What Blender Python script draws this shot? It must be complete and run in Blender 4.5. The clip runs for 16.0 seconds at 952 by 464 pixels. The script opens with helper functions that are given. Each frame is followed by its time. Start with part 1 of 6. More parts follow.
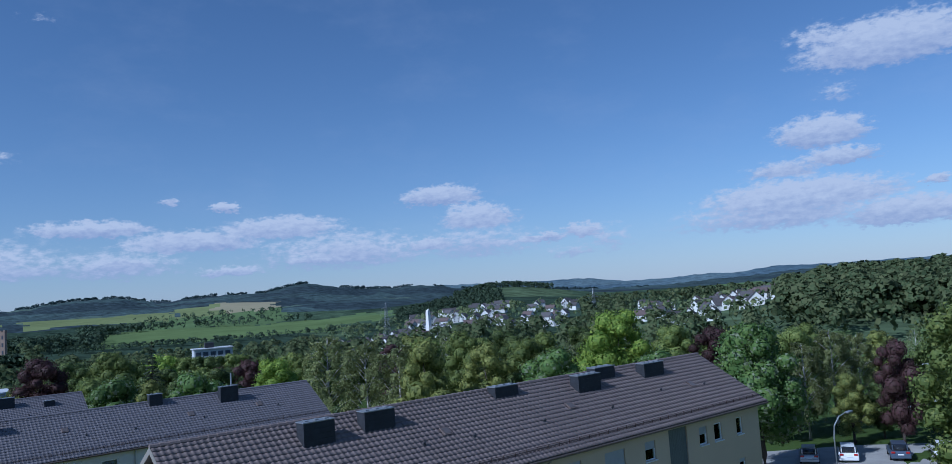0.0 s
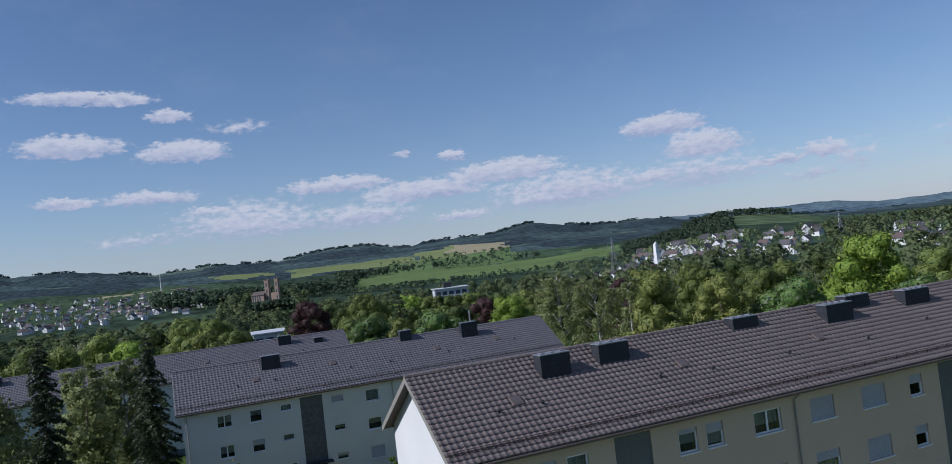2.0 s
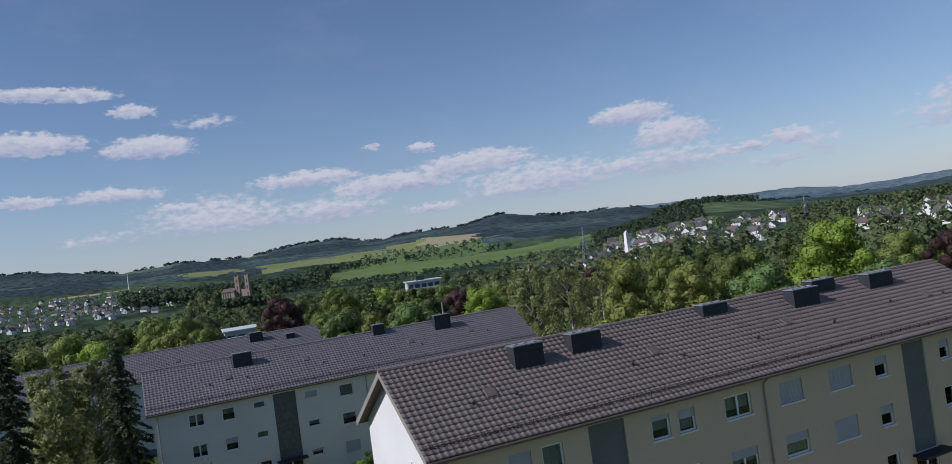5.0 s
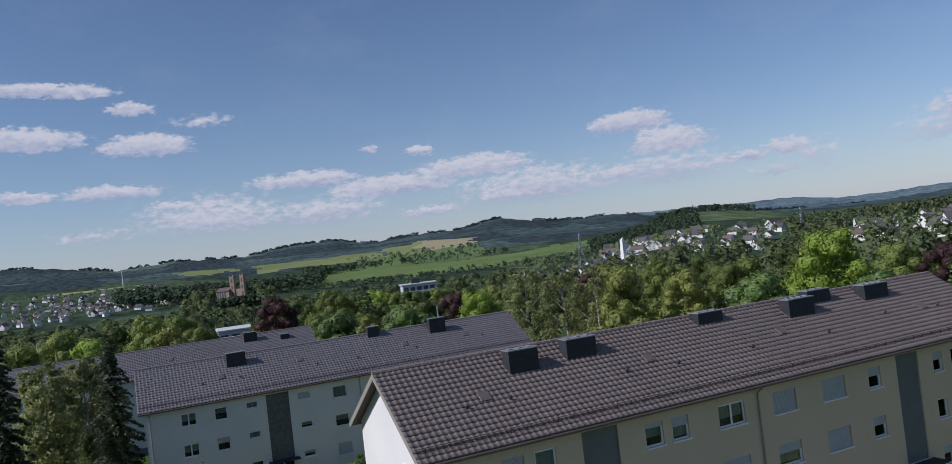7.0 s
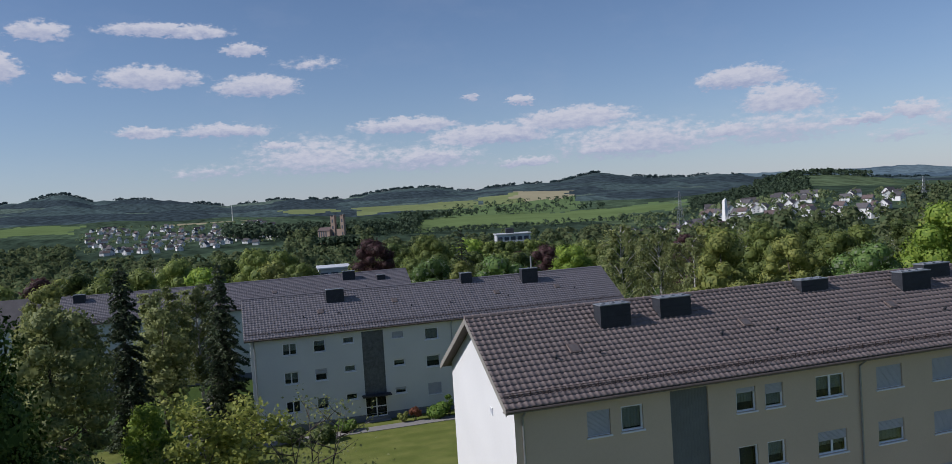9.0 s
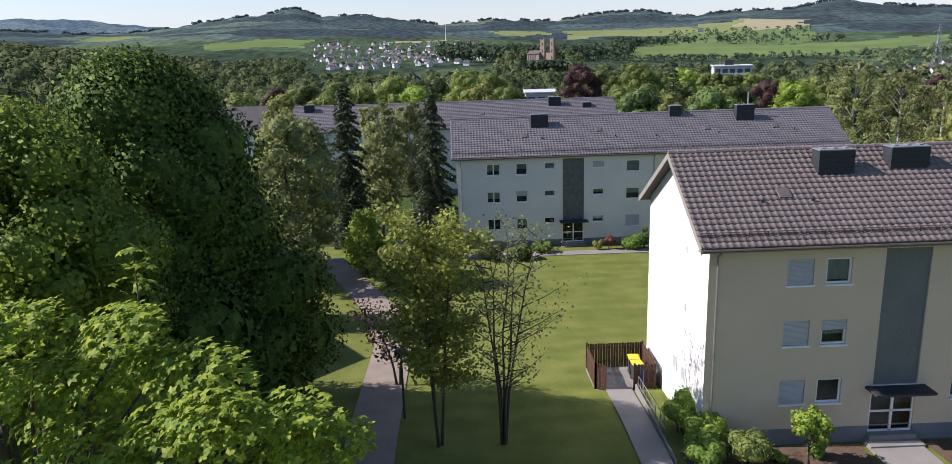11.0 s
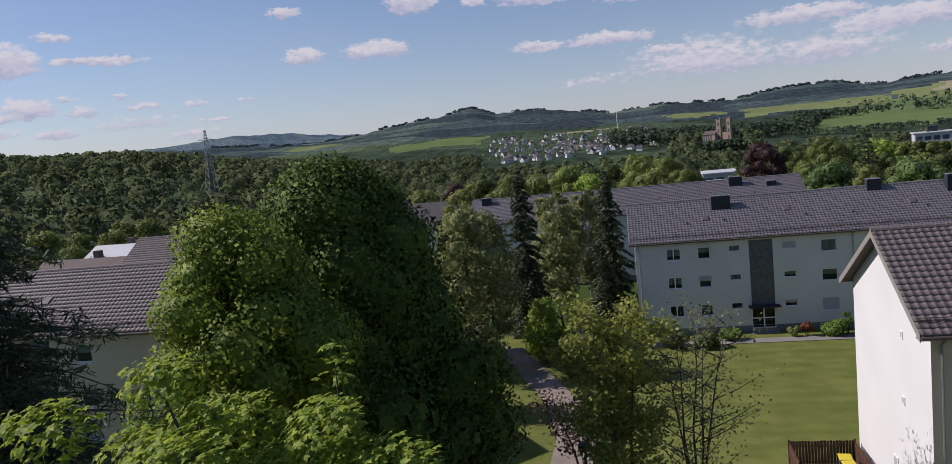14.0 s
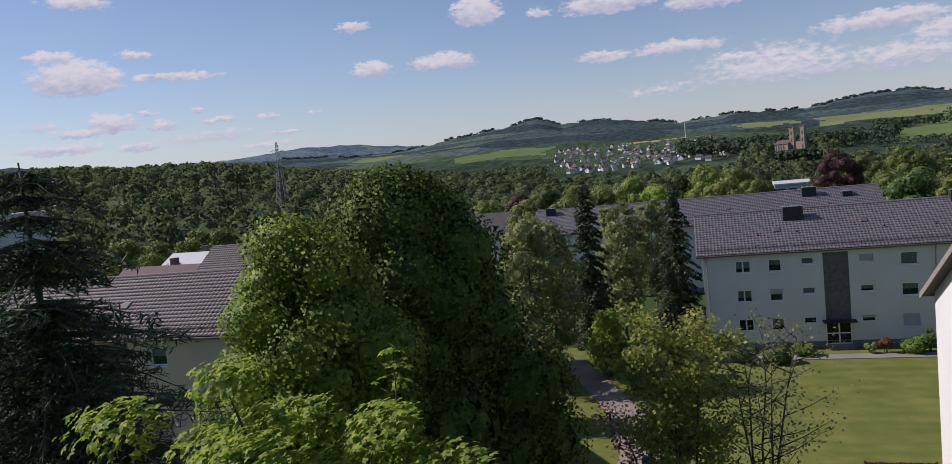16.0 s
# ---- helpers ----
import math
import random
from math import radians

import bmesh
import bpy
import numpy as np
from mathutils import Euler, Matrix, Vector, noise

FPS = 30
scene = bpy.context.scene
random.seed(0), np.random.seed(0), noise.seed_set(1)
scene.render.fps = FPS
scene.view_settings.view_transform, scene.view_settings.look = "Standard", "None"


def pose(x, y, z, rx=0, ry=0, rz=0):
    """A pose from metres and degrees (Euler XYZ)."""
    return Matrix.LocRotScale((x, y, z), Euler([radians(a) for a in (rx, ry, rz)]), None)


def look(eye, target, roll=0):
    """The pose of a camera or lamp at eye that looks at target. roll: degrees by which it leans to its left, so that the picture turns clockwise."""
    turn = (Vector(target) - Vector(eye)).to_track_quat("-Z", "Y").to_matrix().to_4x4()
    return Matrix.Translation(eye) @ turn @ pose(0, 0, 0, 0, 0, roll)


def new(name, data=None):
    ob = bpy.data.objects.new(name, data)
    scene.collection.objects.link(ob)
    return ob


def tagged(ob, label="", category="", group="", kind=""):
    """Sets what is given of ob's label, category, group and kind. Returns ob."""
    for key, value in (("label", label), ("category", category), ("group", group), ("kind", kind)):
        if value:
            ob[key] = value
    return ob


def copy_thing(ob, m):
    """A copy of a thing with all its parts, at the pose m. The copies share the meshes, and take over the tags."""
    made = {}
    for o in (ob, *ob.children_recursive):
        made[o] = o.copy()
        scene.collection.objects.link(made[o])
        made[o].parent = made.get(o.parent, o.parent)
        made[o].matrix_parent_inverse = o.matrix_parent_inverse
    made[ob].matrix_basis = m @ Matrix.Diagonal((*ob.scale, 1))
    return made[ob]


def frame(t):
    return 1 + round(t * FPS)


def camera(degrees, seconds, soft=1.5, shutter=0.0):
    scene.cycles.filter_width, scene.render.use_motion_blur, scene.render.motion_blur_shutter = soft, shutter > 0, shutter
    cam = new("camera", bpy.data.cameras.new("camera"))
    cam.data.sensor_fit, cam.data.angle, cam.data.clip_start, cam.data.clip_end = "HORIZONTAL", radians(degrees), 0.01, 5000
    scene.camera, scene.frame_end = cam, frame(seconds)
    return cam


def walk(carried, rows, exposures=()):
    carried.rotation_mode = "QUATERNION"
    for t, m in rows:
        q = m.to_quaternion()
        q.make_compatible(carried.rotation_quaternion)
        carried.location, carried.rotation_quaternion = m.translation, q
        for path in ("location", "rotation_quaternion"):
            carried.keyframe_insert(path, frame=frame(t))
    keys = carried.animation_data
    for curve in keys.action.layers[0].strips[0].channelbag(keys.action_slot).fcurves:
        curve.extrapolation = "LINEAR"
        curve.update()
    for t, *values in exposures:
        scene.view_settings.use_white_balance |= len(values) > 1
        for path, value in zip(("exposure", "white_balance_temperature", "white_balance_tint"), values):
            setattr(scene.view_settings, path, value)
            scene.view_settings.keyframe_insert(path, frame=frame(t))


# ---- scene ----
CLIP = 16.0
cam = camera(64.1, CLIP, 0.5)
# seconds, place, turn (Euler degrees)
ROWS = [
    (0.0, 0.088, -0.009, 17.934, 94.93, 3.96, -39.06),
    (0.5, -0.029, -0.030, 17.950, 94.92, 5.06, -28.59),
    (1.0, -0.023, -0.094, 17.970, 95.06, 5.63, -21.87),
    (1.5, -0.009, -0.172, 17.902, 93.59, 6.46, -20.72),
    (2.0, 0.022, 0.020, 17.882, 91.70, 6.61, -22.13),
    (2.5, -0.017, -0.154, 17.883, 90.60, 7.91, -23.15),
    (3.0, 0.029, 0.029, 17.883, 90.37, 7.52, -23.59),
    (3.5, 0.000, 0.000, 17.900, 90.82, 7.54, -23.70),
    (4.0, 0.021, 0.024, 17.901, 90.68, 7.85, -24.14),
    (6.5, 0.077, 0.067, 17.911, 91.16, 6.98, -24.49),
    (7.0, 0.042, 0.083, 17.894, 91.09, 6.62, -24.55),
    (7.5, 0.062, 0.062, 17.903, 91.05, 6.63, -24.48),
    (8.0, 0.038, 0.052, 17.913, 90.95, 6.40, -24.14),
    (8.5, 0.040, 0.020, 17.894, 90.78, 6.18, -23.48),
    (9.0, -0.081, 0.014, 17.852, 88.04, 3.65, -17.33),
    (9.5, -0.105, -0.046, 17.874, 81.80, 1.56, -4.57),
    (10.0, -0.079, -0.005, 17.872, 76.33, 1.60, -1.24),
    (12.5, 0.051, -0.133, 17.916, 75.64, 2.49, -3.62),
    (13.0, -0.054, -0.056, 17.956, 76.08, 4.11, -3.11),
    (13.5, -0.027, -0.085, 17.904, 80.02, 4.98, 3.72),
    (14.0, -0.130, 0.023, 17.927, 83.26, 5.68, 10.95),
    (14.5, -0.124, 0.044, 17.920, 83.08, 6.10, 14.51),
    (15.0, -0.061, 0.013, 17.893, 84.21, 6.04, 15.63),
    (15.5, -0.091, 0.028, 17.933, 84.42, 6.08, 15.51),
    (16.0, -0.039, 0.011, 17.870, 84.55, 5.87, 15.84),
]
# seconds, stops, kelvin, tint
EXPOSURES = [(0.0, -.36, 4750, 12), (1.0, -.3, 5100, 13), (2.0, -.26, 5550, 15), (4.0, -.25, 5800, 16), (8.5, -.25, 5850, 16), (9.5, -.22, 5950, 17), (9.8, .1, 6100, 18), (10.1, .44, 6200, 19), (12.5, .66, 6250, 20),
             (13.0, .6, 6250, 20), (13.6, .07, 6250, 21), (14.2, -.15, 6250, 22), (14.7, -.14, 6260, 22), (15.2, -.08, 6280, 22), (16.0, -.08, 6300, 22)]
walk(cam, [(t, pose(*row)) for t, *row in ROWS], EXPOSURES)

# ---- sun and sky ----
SUN_AZ, SUN_EL = radians(-87), radians(39)
to_sun = Vector((math.sin(SUN_AZ) * math.cos(SUN_EL), math.cos(SUN_AZ) * math.cos(SUN_EL), math.sin(SUN_EL)))
sun_data = bpy.data.lights.new("sun", "SUN")
sun_data.energy, sun_data.angle, sun_data.color = 4.9, radians(0.5), (1.0, 0.95, 0.86)
sun = new("sun", sun_data)
sun.matrix_world = look(to_sun * 300, (0, 0, 0))

# clouds: azimuth, elevation, half width, half height in degrees, density
CLOUDS_A = [
    (-3.9, 13.2, 4.7, 0.51, 1), (1.2, 12.0, 1.8, 0.47, 0.95), (5.7, 10.9, 2.9, 0.60, 0.4), (-5.1, 10.0, 3.6, 0.79, 1), (2.0, 9.4, 3.2, 0.79, 1), (-11.8, 12.9, 2.1, 0.65, 0.8), (-10.1, 10.0, 1.0, 0.42, 0.7),
    (-0.5, 6.4, 3.7, 0.51, 0.85), (-5.9, 6.4, 2.3, 0.37, 0.8), (12.5, 6.2, 4.2, 0.60, 1), (18.8, 5.1, 5.1, 0.79, 0.95), (25.0, 5.9, 4.7, 0.88, 1), (36.9, 7.7, 3.2, 0.79, 1), (39.6, 5.9, 3.2, 1.02, 0.95),
    (35.9, 4.1, 2.6, 0.56, 0.8), (44.4, 4.1, 2.0, 0.37, 0.8), (47.4, 4.4, 1.6, 0.56, 0.9), (21.1, 7.6, 0.9, 0.42, 0.8), (17.4, 8.1, 0.5, 0.33, 0.6),
]
CLOUDS_B = [
    (5.7, 4.2, 6.5, 1.58, 0.5), (13.7, 3.7, 5.6, 1.12, 0.5), (29.6, 3.9, 7.4, 1.58, 0.55), (39.5, 3.9, 6.5, 1.40, 0.42), (21.4, 3.0, 2.8, 0.42, 0.7), (-1.6, 3.5, 4.2, 0.65, 0.35), (26.9, 3.6, 2.1, 0.37, 0.8),
    (14.2, 3.9, 2.8, 0.28, 0.75), (3.2, 5.3, 2.1, 0.28, 0.75), (46.5, 2.9, 2.8, 0.47, 0.4),
]
CLOUDS_C = [
    (69.0, 14.6, 5.8, 1.67, 1), (64.8, 15.9, 2.3, 0.93, 0.5), (64.4, 9.5, 3.3, 1.12, 1), (65.5, 7.8, 2.6, 0.65, 1), (62.8, 5.3, 7.0, 1.21, 1), (61.5, 4.2, 8.4, 1.21, 0.6), (69.2, 3.6, 4.4, 1.02, 0.95),
    (61.8, 7.3, 3.0, 0.74, 0.6), (49.1, 3.6, 2.8, 1.40, 0.3), (65.8, 12.0, 1.9, 0.93, 0.3), (71.0, 5.5, 0.9, 0.37, 0.7), (9.5, 19.9, 1.4, 0.47, 0.2),
]
CLOUDS_D = [
    (-42.6, 7.7, 3.0, 1.16, 1), (-36.7, 7.7, 3.5, 0.33, 0.8), (-44.0, 9.3, 2.1, 0.37, 0.9), (-38.8, 9.3, 1.2, 0.33, 0.9), (-23.9, 10.3, 1.2, 0.42, 0.9), (-14.8, 10.5, 2.0, 1.16, 1), (-22.8, 7.2, 1.5, 0.60, 1),
    (-17.6, 7.2, 2.6, 0.65, 1), (8.2, 3.6, 7.0, 0.84, 0.45),
    (14.3, 3.8, 3.3, 0.37, 0.7),
]
CLOUDS_E = [
    (-40.9, 4.8, 1.7, 0.70, 1), (-37.7, 4.5, 1.3, 0.42, 0.6), (-38.6, 5.4, 1.0, 0.19, 0.6), (-43.0, 4.3, 1.8, 0.33, 0.8), (-39.3, 3.1, 1.6, 0.33, 0.75), (-44.2, 3.4, 3.3, 0.42, 0.6), (-34.1, 4.6, 1.5, 0.23, 0.7),
    (-35.4, 5.4, 0.5, 0.28, 0.8), (-30.5, 4.6, 1.0, 0.23, 0.5), (-29.4, 3.4, 1.3, 0.23, 0.7), (-42.1, 12.7, 2.4, 0.56, 0.8), (-34.6, 3.5, 4.2, 0.56, 0.35), (-45.0, 4.8, 2.8, 0.47, 0.3), (-26.9, 4.6, 0.7, 0.19, 0.5),
    (-31.0, 2.5, 2.8, 0.37, 0.4),
]


def build_world():
    w = bpy.data.worlds.new("sky")
    scene.world = w
    w.use_nodes = True
    nt = w.node_tree
    nt.nodes.clear()

    def node(kind, **kw):
        n = nt.nodes.new(kind)
        for key, value in kw.items():
            if key == "operation":
                n.operation = value
        return n

    def put(sock, value):
        if isinstance(value, bpy.types.NodeSocket):
            nt.links.new(value, sock)
        else:
            sock.default_value = value

    def m(op, a, b=0.0, c=0.0):
        n = node("ShaderNodeMath", operation=op)
        put(n.inputs[0], a), put(n.inputs[1], b), put(n.inputs[2], c)
        return n.outputs[0]

    def vm(op, a, b=(0, 0, 0)):
        n = node("ShaderNodeVectorMath", operation=op)
        put(n.inputs[0], a), put(n.inputs[1], b)
        return n.outputs["Value"] if op in ("LENGTH", "DOT_PRODUCT") else n.outputs[0]

    sky = node("ShaderNodeTexSky")
    sky.sky_type, sky.sun_disc = "NISHITA", False
    sky.sun_elevation, sky.sun_rotation = SUN_EL, SUN_AZ % (2 * math.pi)
    sky.altitude, sky.air_density, sky.dust_density, sky.ozone_density = 300, 1.0, 0.15, 2.3
    co = node("ShaderNodeTexCoord").outputs["Generated"]
    sep = node("ShaderNodeSeparateXYZ")
    put(sep.inputs[0], co)
    az = m("MULTIPLY", m("ARCTAN2", sep.outputs[0], sep.outputs[1]), 180 / math.pi)
    el = m("MULTIPLY", m("ARCSINE", sep.outputs[2]), 180 / math.pi)
    comb = node("ShaderNodeCombineXYZ")
    put(comb.inputs[0], az), put(comb.inputs[1], el)
    flat = comb.outputs[0]
    # ragged edges: a coarse and a fine push
    wide = node("ShaderNodeMapping")
    put(wide.inputs["Vector"], flat), put(wide.inputs["Scale"], (.62, 1.25, 1))
    def noise(scale, detail, rough, vec):
        n = node("ShaderNodeTexNoise")
        put(n.inputs["Vector"], vec), put(n.inputs["Scale"], scale), put(n.inputs["Detail"], detail), put(n.inputs["Roughness"], rough)
        return n
    n1, n2 = noise(1.9, 8, .62, wide.outputs[0]), noise(.55, 2, .5, wide.outputs[0])
    push = vm("MULTIPLY", vm("SUBTRACT", n2.outputs["Color"], (.5, .5, .5)), (1.4, .4, 0))
    n4 = noise(2.3, 6, .66, wide.outputs[0])
    p = vm("ADD", vm("ADD", flat, push), vm("MULTIPLY", vm("SUBTRACT", n4.outputs["Color"], (.5, .5, .5)), (2.6, 1.05, 0)))
    cover, low, weight = 0.0, 0.0, 0.001
    for a, e, rx, rz, dense in CLOUDS_A + CLOUDS_B + CLOUDS_C + CLOUDS_D + CLOUDS_E:
        d = vm("MULTIPLY", vm("SUBTRACT", p, (a, e, 0)), (1 / (rx * 1.2), 1 / (rz * 1.55), 0))
        rise_k = vm("DOT_PRODUCT", d, (0, 1, 0))
        # bases are flatter than tops
        base_k = m("MINIMUM", m("ADD", rise_k, .1), 0.0)
        far = m("POWER", m("ADD", vm("DOT_PRODUCT", d, d), m("MULTIPLY", m("MULTIPLY", base_k, base_k), 2.2)), .5)
        k = m("MULTIPLY", m("MAXIMUM", m("SUBTRACT", 1.0, far), 0.0), dense)
        cover = m("MAXIMUM", cover, k)
        low = m("ADD", low, m("MULTIPLY", k, rise_k))
        weight = m("ADD", weight, k)
    rise = m("DIVIDE", low, weight)
    body = m("ADD", m("MULTIPLY", cover, 2.3), m("MULTIPLY", m("SUBTRACT", n1.outputs["Fac"], .53), 2.2))
    ramp = node("ShaderNodeMapRange")
    ramp.interpolation_type = "SMOOTHSTEP"
    put(ramp.inputs["Value"], body), put(ramp.inputs["From Min"], .1), put(ramp.inputs["From Max"], .95)
    mask = m("MULTIPLY", m("MULTIPLY", ramp.outputs[0], .93), m("MINIMUM", m("MULTIPLY", cover, 5.0), 1.0))
    # thin haze of high cloud
    n3 = noise(.16, 5, .6, wide.outputs[0])
    veil = node("ShaderNodeMapRange")
    put(veil.inputs["Value"], n3.outputs["Fac"]), put(veil.inputs["From Min"], .5), put(veil.inputs["From Max"], .8)
    put(veil.inputs["To Max"], .1)
    mask = m("MAXIMUM", mask, veil.outputs[0])
    tone = node("ShaderNodeMapRange")
    put(tone.inputs["Value"], m("ADD", rise, m("MULTIPLY", m("SUBTRACT", n1.outputs["Fac"], .5), 1.6)))
    put(tone.inputs["From Min"], -.45), put(tone.inputs["From Max"], .4)
    shade = node("ShaderNodeMix")
    shade.data_type = "RGBA"
    put(shade.inputs[0], tone.outputs[0]), put(shade.inputs[6], (4.5, 4.9, 6.1, 1)), put(shade.inputs[7], (7.5, 7.4, 7.5, 1))
    # milky air low over the land, all round
    milk = m("MULTIPLY", m("POWER", 2.718, m("MULTIPLY", m("MAXIMUM", el, 0.0), -.22)), .57)
    base = node("ShaderNodeMix")
    base.data_type = "RGBA"
    put(base.inputs[0], milk), put(base.inputs[6], sky.outputs[0]), put(base.inputs[7], (4.2, 4.85, 6.25, 1))
    mix = node("ShaderNodeMix")
    mix.data_type = "RGBA"
    put(mix.inputs[0], mask), put(mix.inputs[6], base.outputs[2]), put(mix.inputs[7], shade.outputs[2])
    bg = node("ShaderNodeBackground")
    put(bg.inputs[0], mix.outputs[2]), put(bg.inputs[1], SKY)
    out = node("ShaderNodeOutputWorld")
    nt.links.new(bg.outputs[0], out.inputs[0])


SKY = 0.092
build_world()

# ---- materials ----


def material(name, colour, rough=.7, spread=.15, scale=3.0, fine=40.0, bump=.0, bump_scale=30.0, metal=0.0, per="none", hue=0.0, coords="Object", second=None, blotch=.0, gloss=.3):
    """A surface with variation at two sizes: broad stains and fine grain."""
    mt = bpy.data.materials.new(name)
    mt.use_nodes = True
    nt = mt.node_tree
    b = nt.nodes["Principled BSDF"]
    b.inputs["Roughness"].default_value, b.inputs["Metallic"].default_value = rough, metal
    b.inputs["Specular IOR Level"].default_value = gloss
    co = nt.nodes.new("ShaderNodeTexCoord").outputs[coords]
    broad, grain = nt.nodes.new("ShaderNodeTexNoise"), nt.nodes.new("ShaderNodeTexNoise")
    for n, s, d in ((broad, scale, 5), (grain, fine, 4)):
        n.inputs["Scale"].default_value, n.inputs["Detail"].default_value = s, d
        nt.links.new(co, n.inputs["Vector"])
    add = nt.nodes.new("ShaderNodeMath")
    add.operation = "MULTIPLY_ADD"
    nt.links.new(grain.outputs["Fac"], add.inputs[0])
    add.inputs[1].default_value = .5
    nt.links.new(broad.outputs["Fac"], add.inputs[2])
    value = nt.nodes.new("ShaderNodeMapRange")
    nt.links.new(add.outputs[0], value.inputs["Value"])
    value.inputs["From Min"].default_value, value.inputs["From Max"].default_value = .45, 1.05
    value.inputs["To Min"].default_value, value.inputs["To Max"].default_value = 1 - spread, 1 + spread
    last = value.outputs[0]
    hsv = nt.nodes.new("ShaderNodeHueSaturation")
    if per != "none":
        if per == "island":
            rnd = nt.nodes.new("ShaderNodeNewGeometry").outputs["Random Per Island"]
        else:
            rnd = nt.nodes.new("ShaderNodeObjectInfo").outputs["Random"]
        r2 = nt.nodes.new("ShaderNodeMapRange")
        nt.links.new(rnd, r2.inputs["Value"])
        r2.inputs["To Min"].default_value, r2.inputs["To Max"].default_value = 1 - spread, 1 + spread
        mul = nt.nodes.new("ShaderNodeMath")
        mul.operation = "MULTIPLY"
        nt.links.new(last, mul.inputs[0]), nt.links.new(r2.outputs[0], mul.inputs[1])
        last = mul.outputs[0]
        if hue:
            r3 = nt.nodes.new("ShaderNodeMapRange")
            nt.links.new(rnd, r3.inputs["Value"])
            r3.inputs["To Min"].default_value, r3.inputs["To Max"].default_value = .5 - hue, .5 + hue
            nt.links.new(r3.outputs[0], hsv.inputs["Hue"])
    if second:
        mixc = nt.nodes.new("ShaderNodeMix")
        mixc.data_type = "RGBA"
        mixc.inputs[6].default_value, mixc.inputs[7].default_value = (*colour, 1), (*second, 1)
        cut = nt.nodes.new("ShaderNodeMapRange")
        nt.links.new(broad.outputs["Fac"], cut.inputs["Value"])
        cut.inputs["From Min"].default_value, cut.inputs["From Max"].default_value = .42, .6
        nt.links.new(cut.outputs[0], mixc.inputs[0])
        nt.links.new(mixc.outputs[2], hsv.inputs["Color"])
    else:
        hsv.inputs["Color"].default_value = (*colour, 1)
    nt.links.new(last, hsv.inputs["Value"])
    nt.links.new(hsv.outputs[0], b.inputs["Base Color"])
    if bump:
        bn, bt = nt.nodes.new("ShaderNodeBump"), nt.nodes.new("ShaderNodeTexNoise")
        bt.inputs["Scale"].default_value, bt.inputs["Detail"].default_value = bump_scale, 4
        nt.links.new(co, bt.inputs["Vector"])
        nt.links.new(bt.outputs["Fac"], bn.inputs["Height"])
        bn.inputs["Distance"].default_value, bn.inputs["Strength"].default_value = bump, 1.0
        nt.links.new(bn.outputs[0], b.inputs["Normal"])
    return mt


def leafy(name, colour, spread=.3, hue=.02, passing=.45, fleck=None, fleck_share=.2, gloss=.25):
    """Leaves: matt, letting some light through, each leaf with a tone of its own."""
    mt = bpy.data.materials.new(name)
    mt.use_nodes = True
    nt = mt.node_tree
    nt.nodes.clear()
    rnd = nt.nodes.new("ShaderNodeNewGeometry").outputs["Random Per Island"]
    hsv = nt.nodes.new("ShaderNodeHueSaturation")
    hsv.inputs["Color"].default_value = (*colour, 1)
    for sock, lo, hi in (("Value", 1 - spread, 1 + spread), ("Hue", .5 + hue, .5 - hue)):
        r = nt.nodes.new("ShaderNodeMapRange")
        nt.links.new(rnd, r.inputs["Value"])
        r.inputs["To Min"].default_value, r.inputs["To Max"].default_value = lo, hi
        nt.links.new(r.outputs[0], hsv.inputs[sock])
    col = hsv.outputs[0]
    obj = nt.nodes.new("ShaderNodeObjectInfo").outputs["Random"]
    tint = nt.nodes.new("ShaderNodeHueSaturation")
    r = nt.nodes.new("ShaderNodeMapRange")
    nt.links.new(obj, r.inputs["Value"])
    r.inputs["To Min"].default_value, r.inputs["To Max"].default_value = .8, 1.2
    nt.links.new(r.outputs[0], tint.inputs["Value"]), nt.links.new(col, tint.inputs["Color"])
    col = tint.outputs[0]
    if fleck:
        mx, gt = nt.nodes.new("ShaderNodeMix"), nt.nodes.new("ShaderNodeMath")
        mx.data_type, gt.operation = "RGBA", "LESS_THAN"
        nt.links.new(rnd, gt.inputs[0])
        gt.inputs[1].default_value = fleck_share
        nt.links.new(gt.outputs[0], mx.inputs[0]), nt.links.new(col, mx.inputs[6])
        mx.inputs[7].default_value = (*fleck, 1)
        col = mx.outputs[2]
    d, t = nt.nodes.new("ShaderNodeBsdfPrincipled"), nt.nodes.new("ShaderNodeBsdfTranslucent")
    d.inputs["Roughness"].default_value, d.inputs["Specular IOR Level"].default_value = .6, gloss
    nt.links.new(col, d.inputs["Base Color"]), nt.links.new(col, t.inputs["Color"])
    mix, out = nt.nodes.new("ShaderNodeMixShader"), nt.nodes.new("ShaderNodeOutputMaterial")
    mix.inputs[0].default_value = passing
    nt.links.new(d.outputs[0], mix.inputs[1]), nt.links.new(t.outputs[0], mix.inputs[2])
    nt.links.new(mix.outputs[0], out.inputs[0])
    return mt


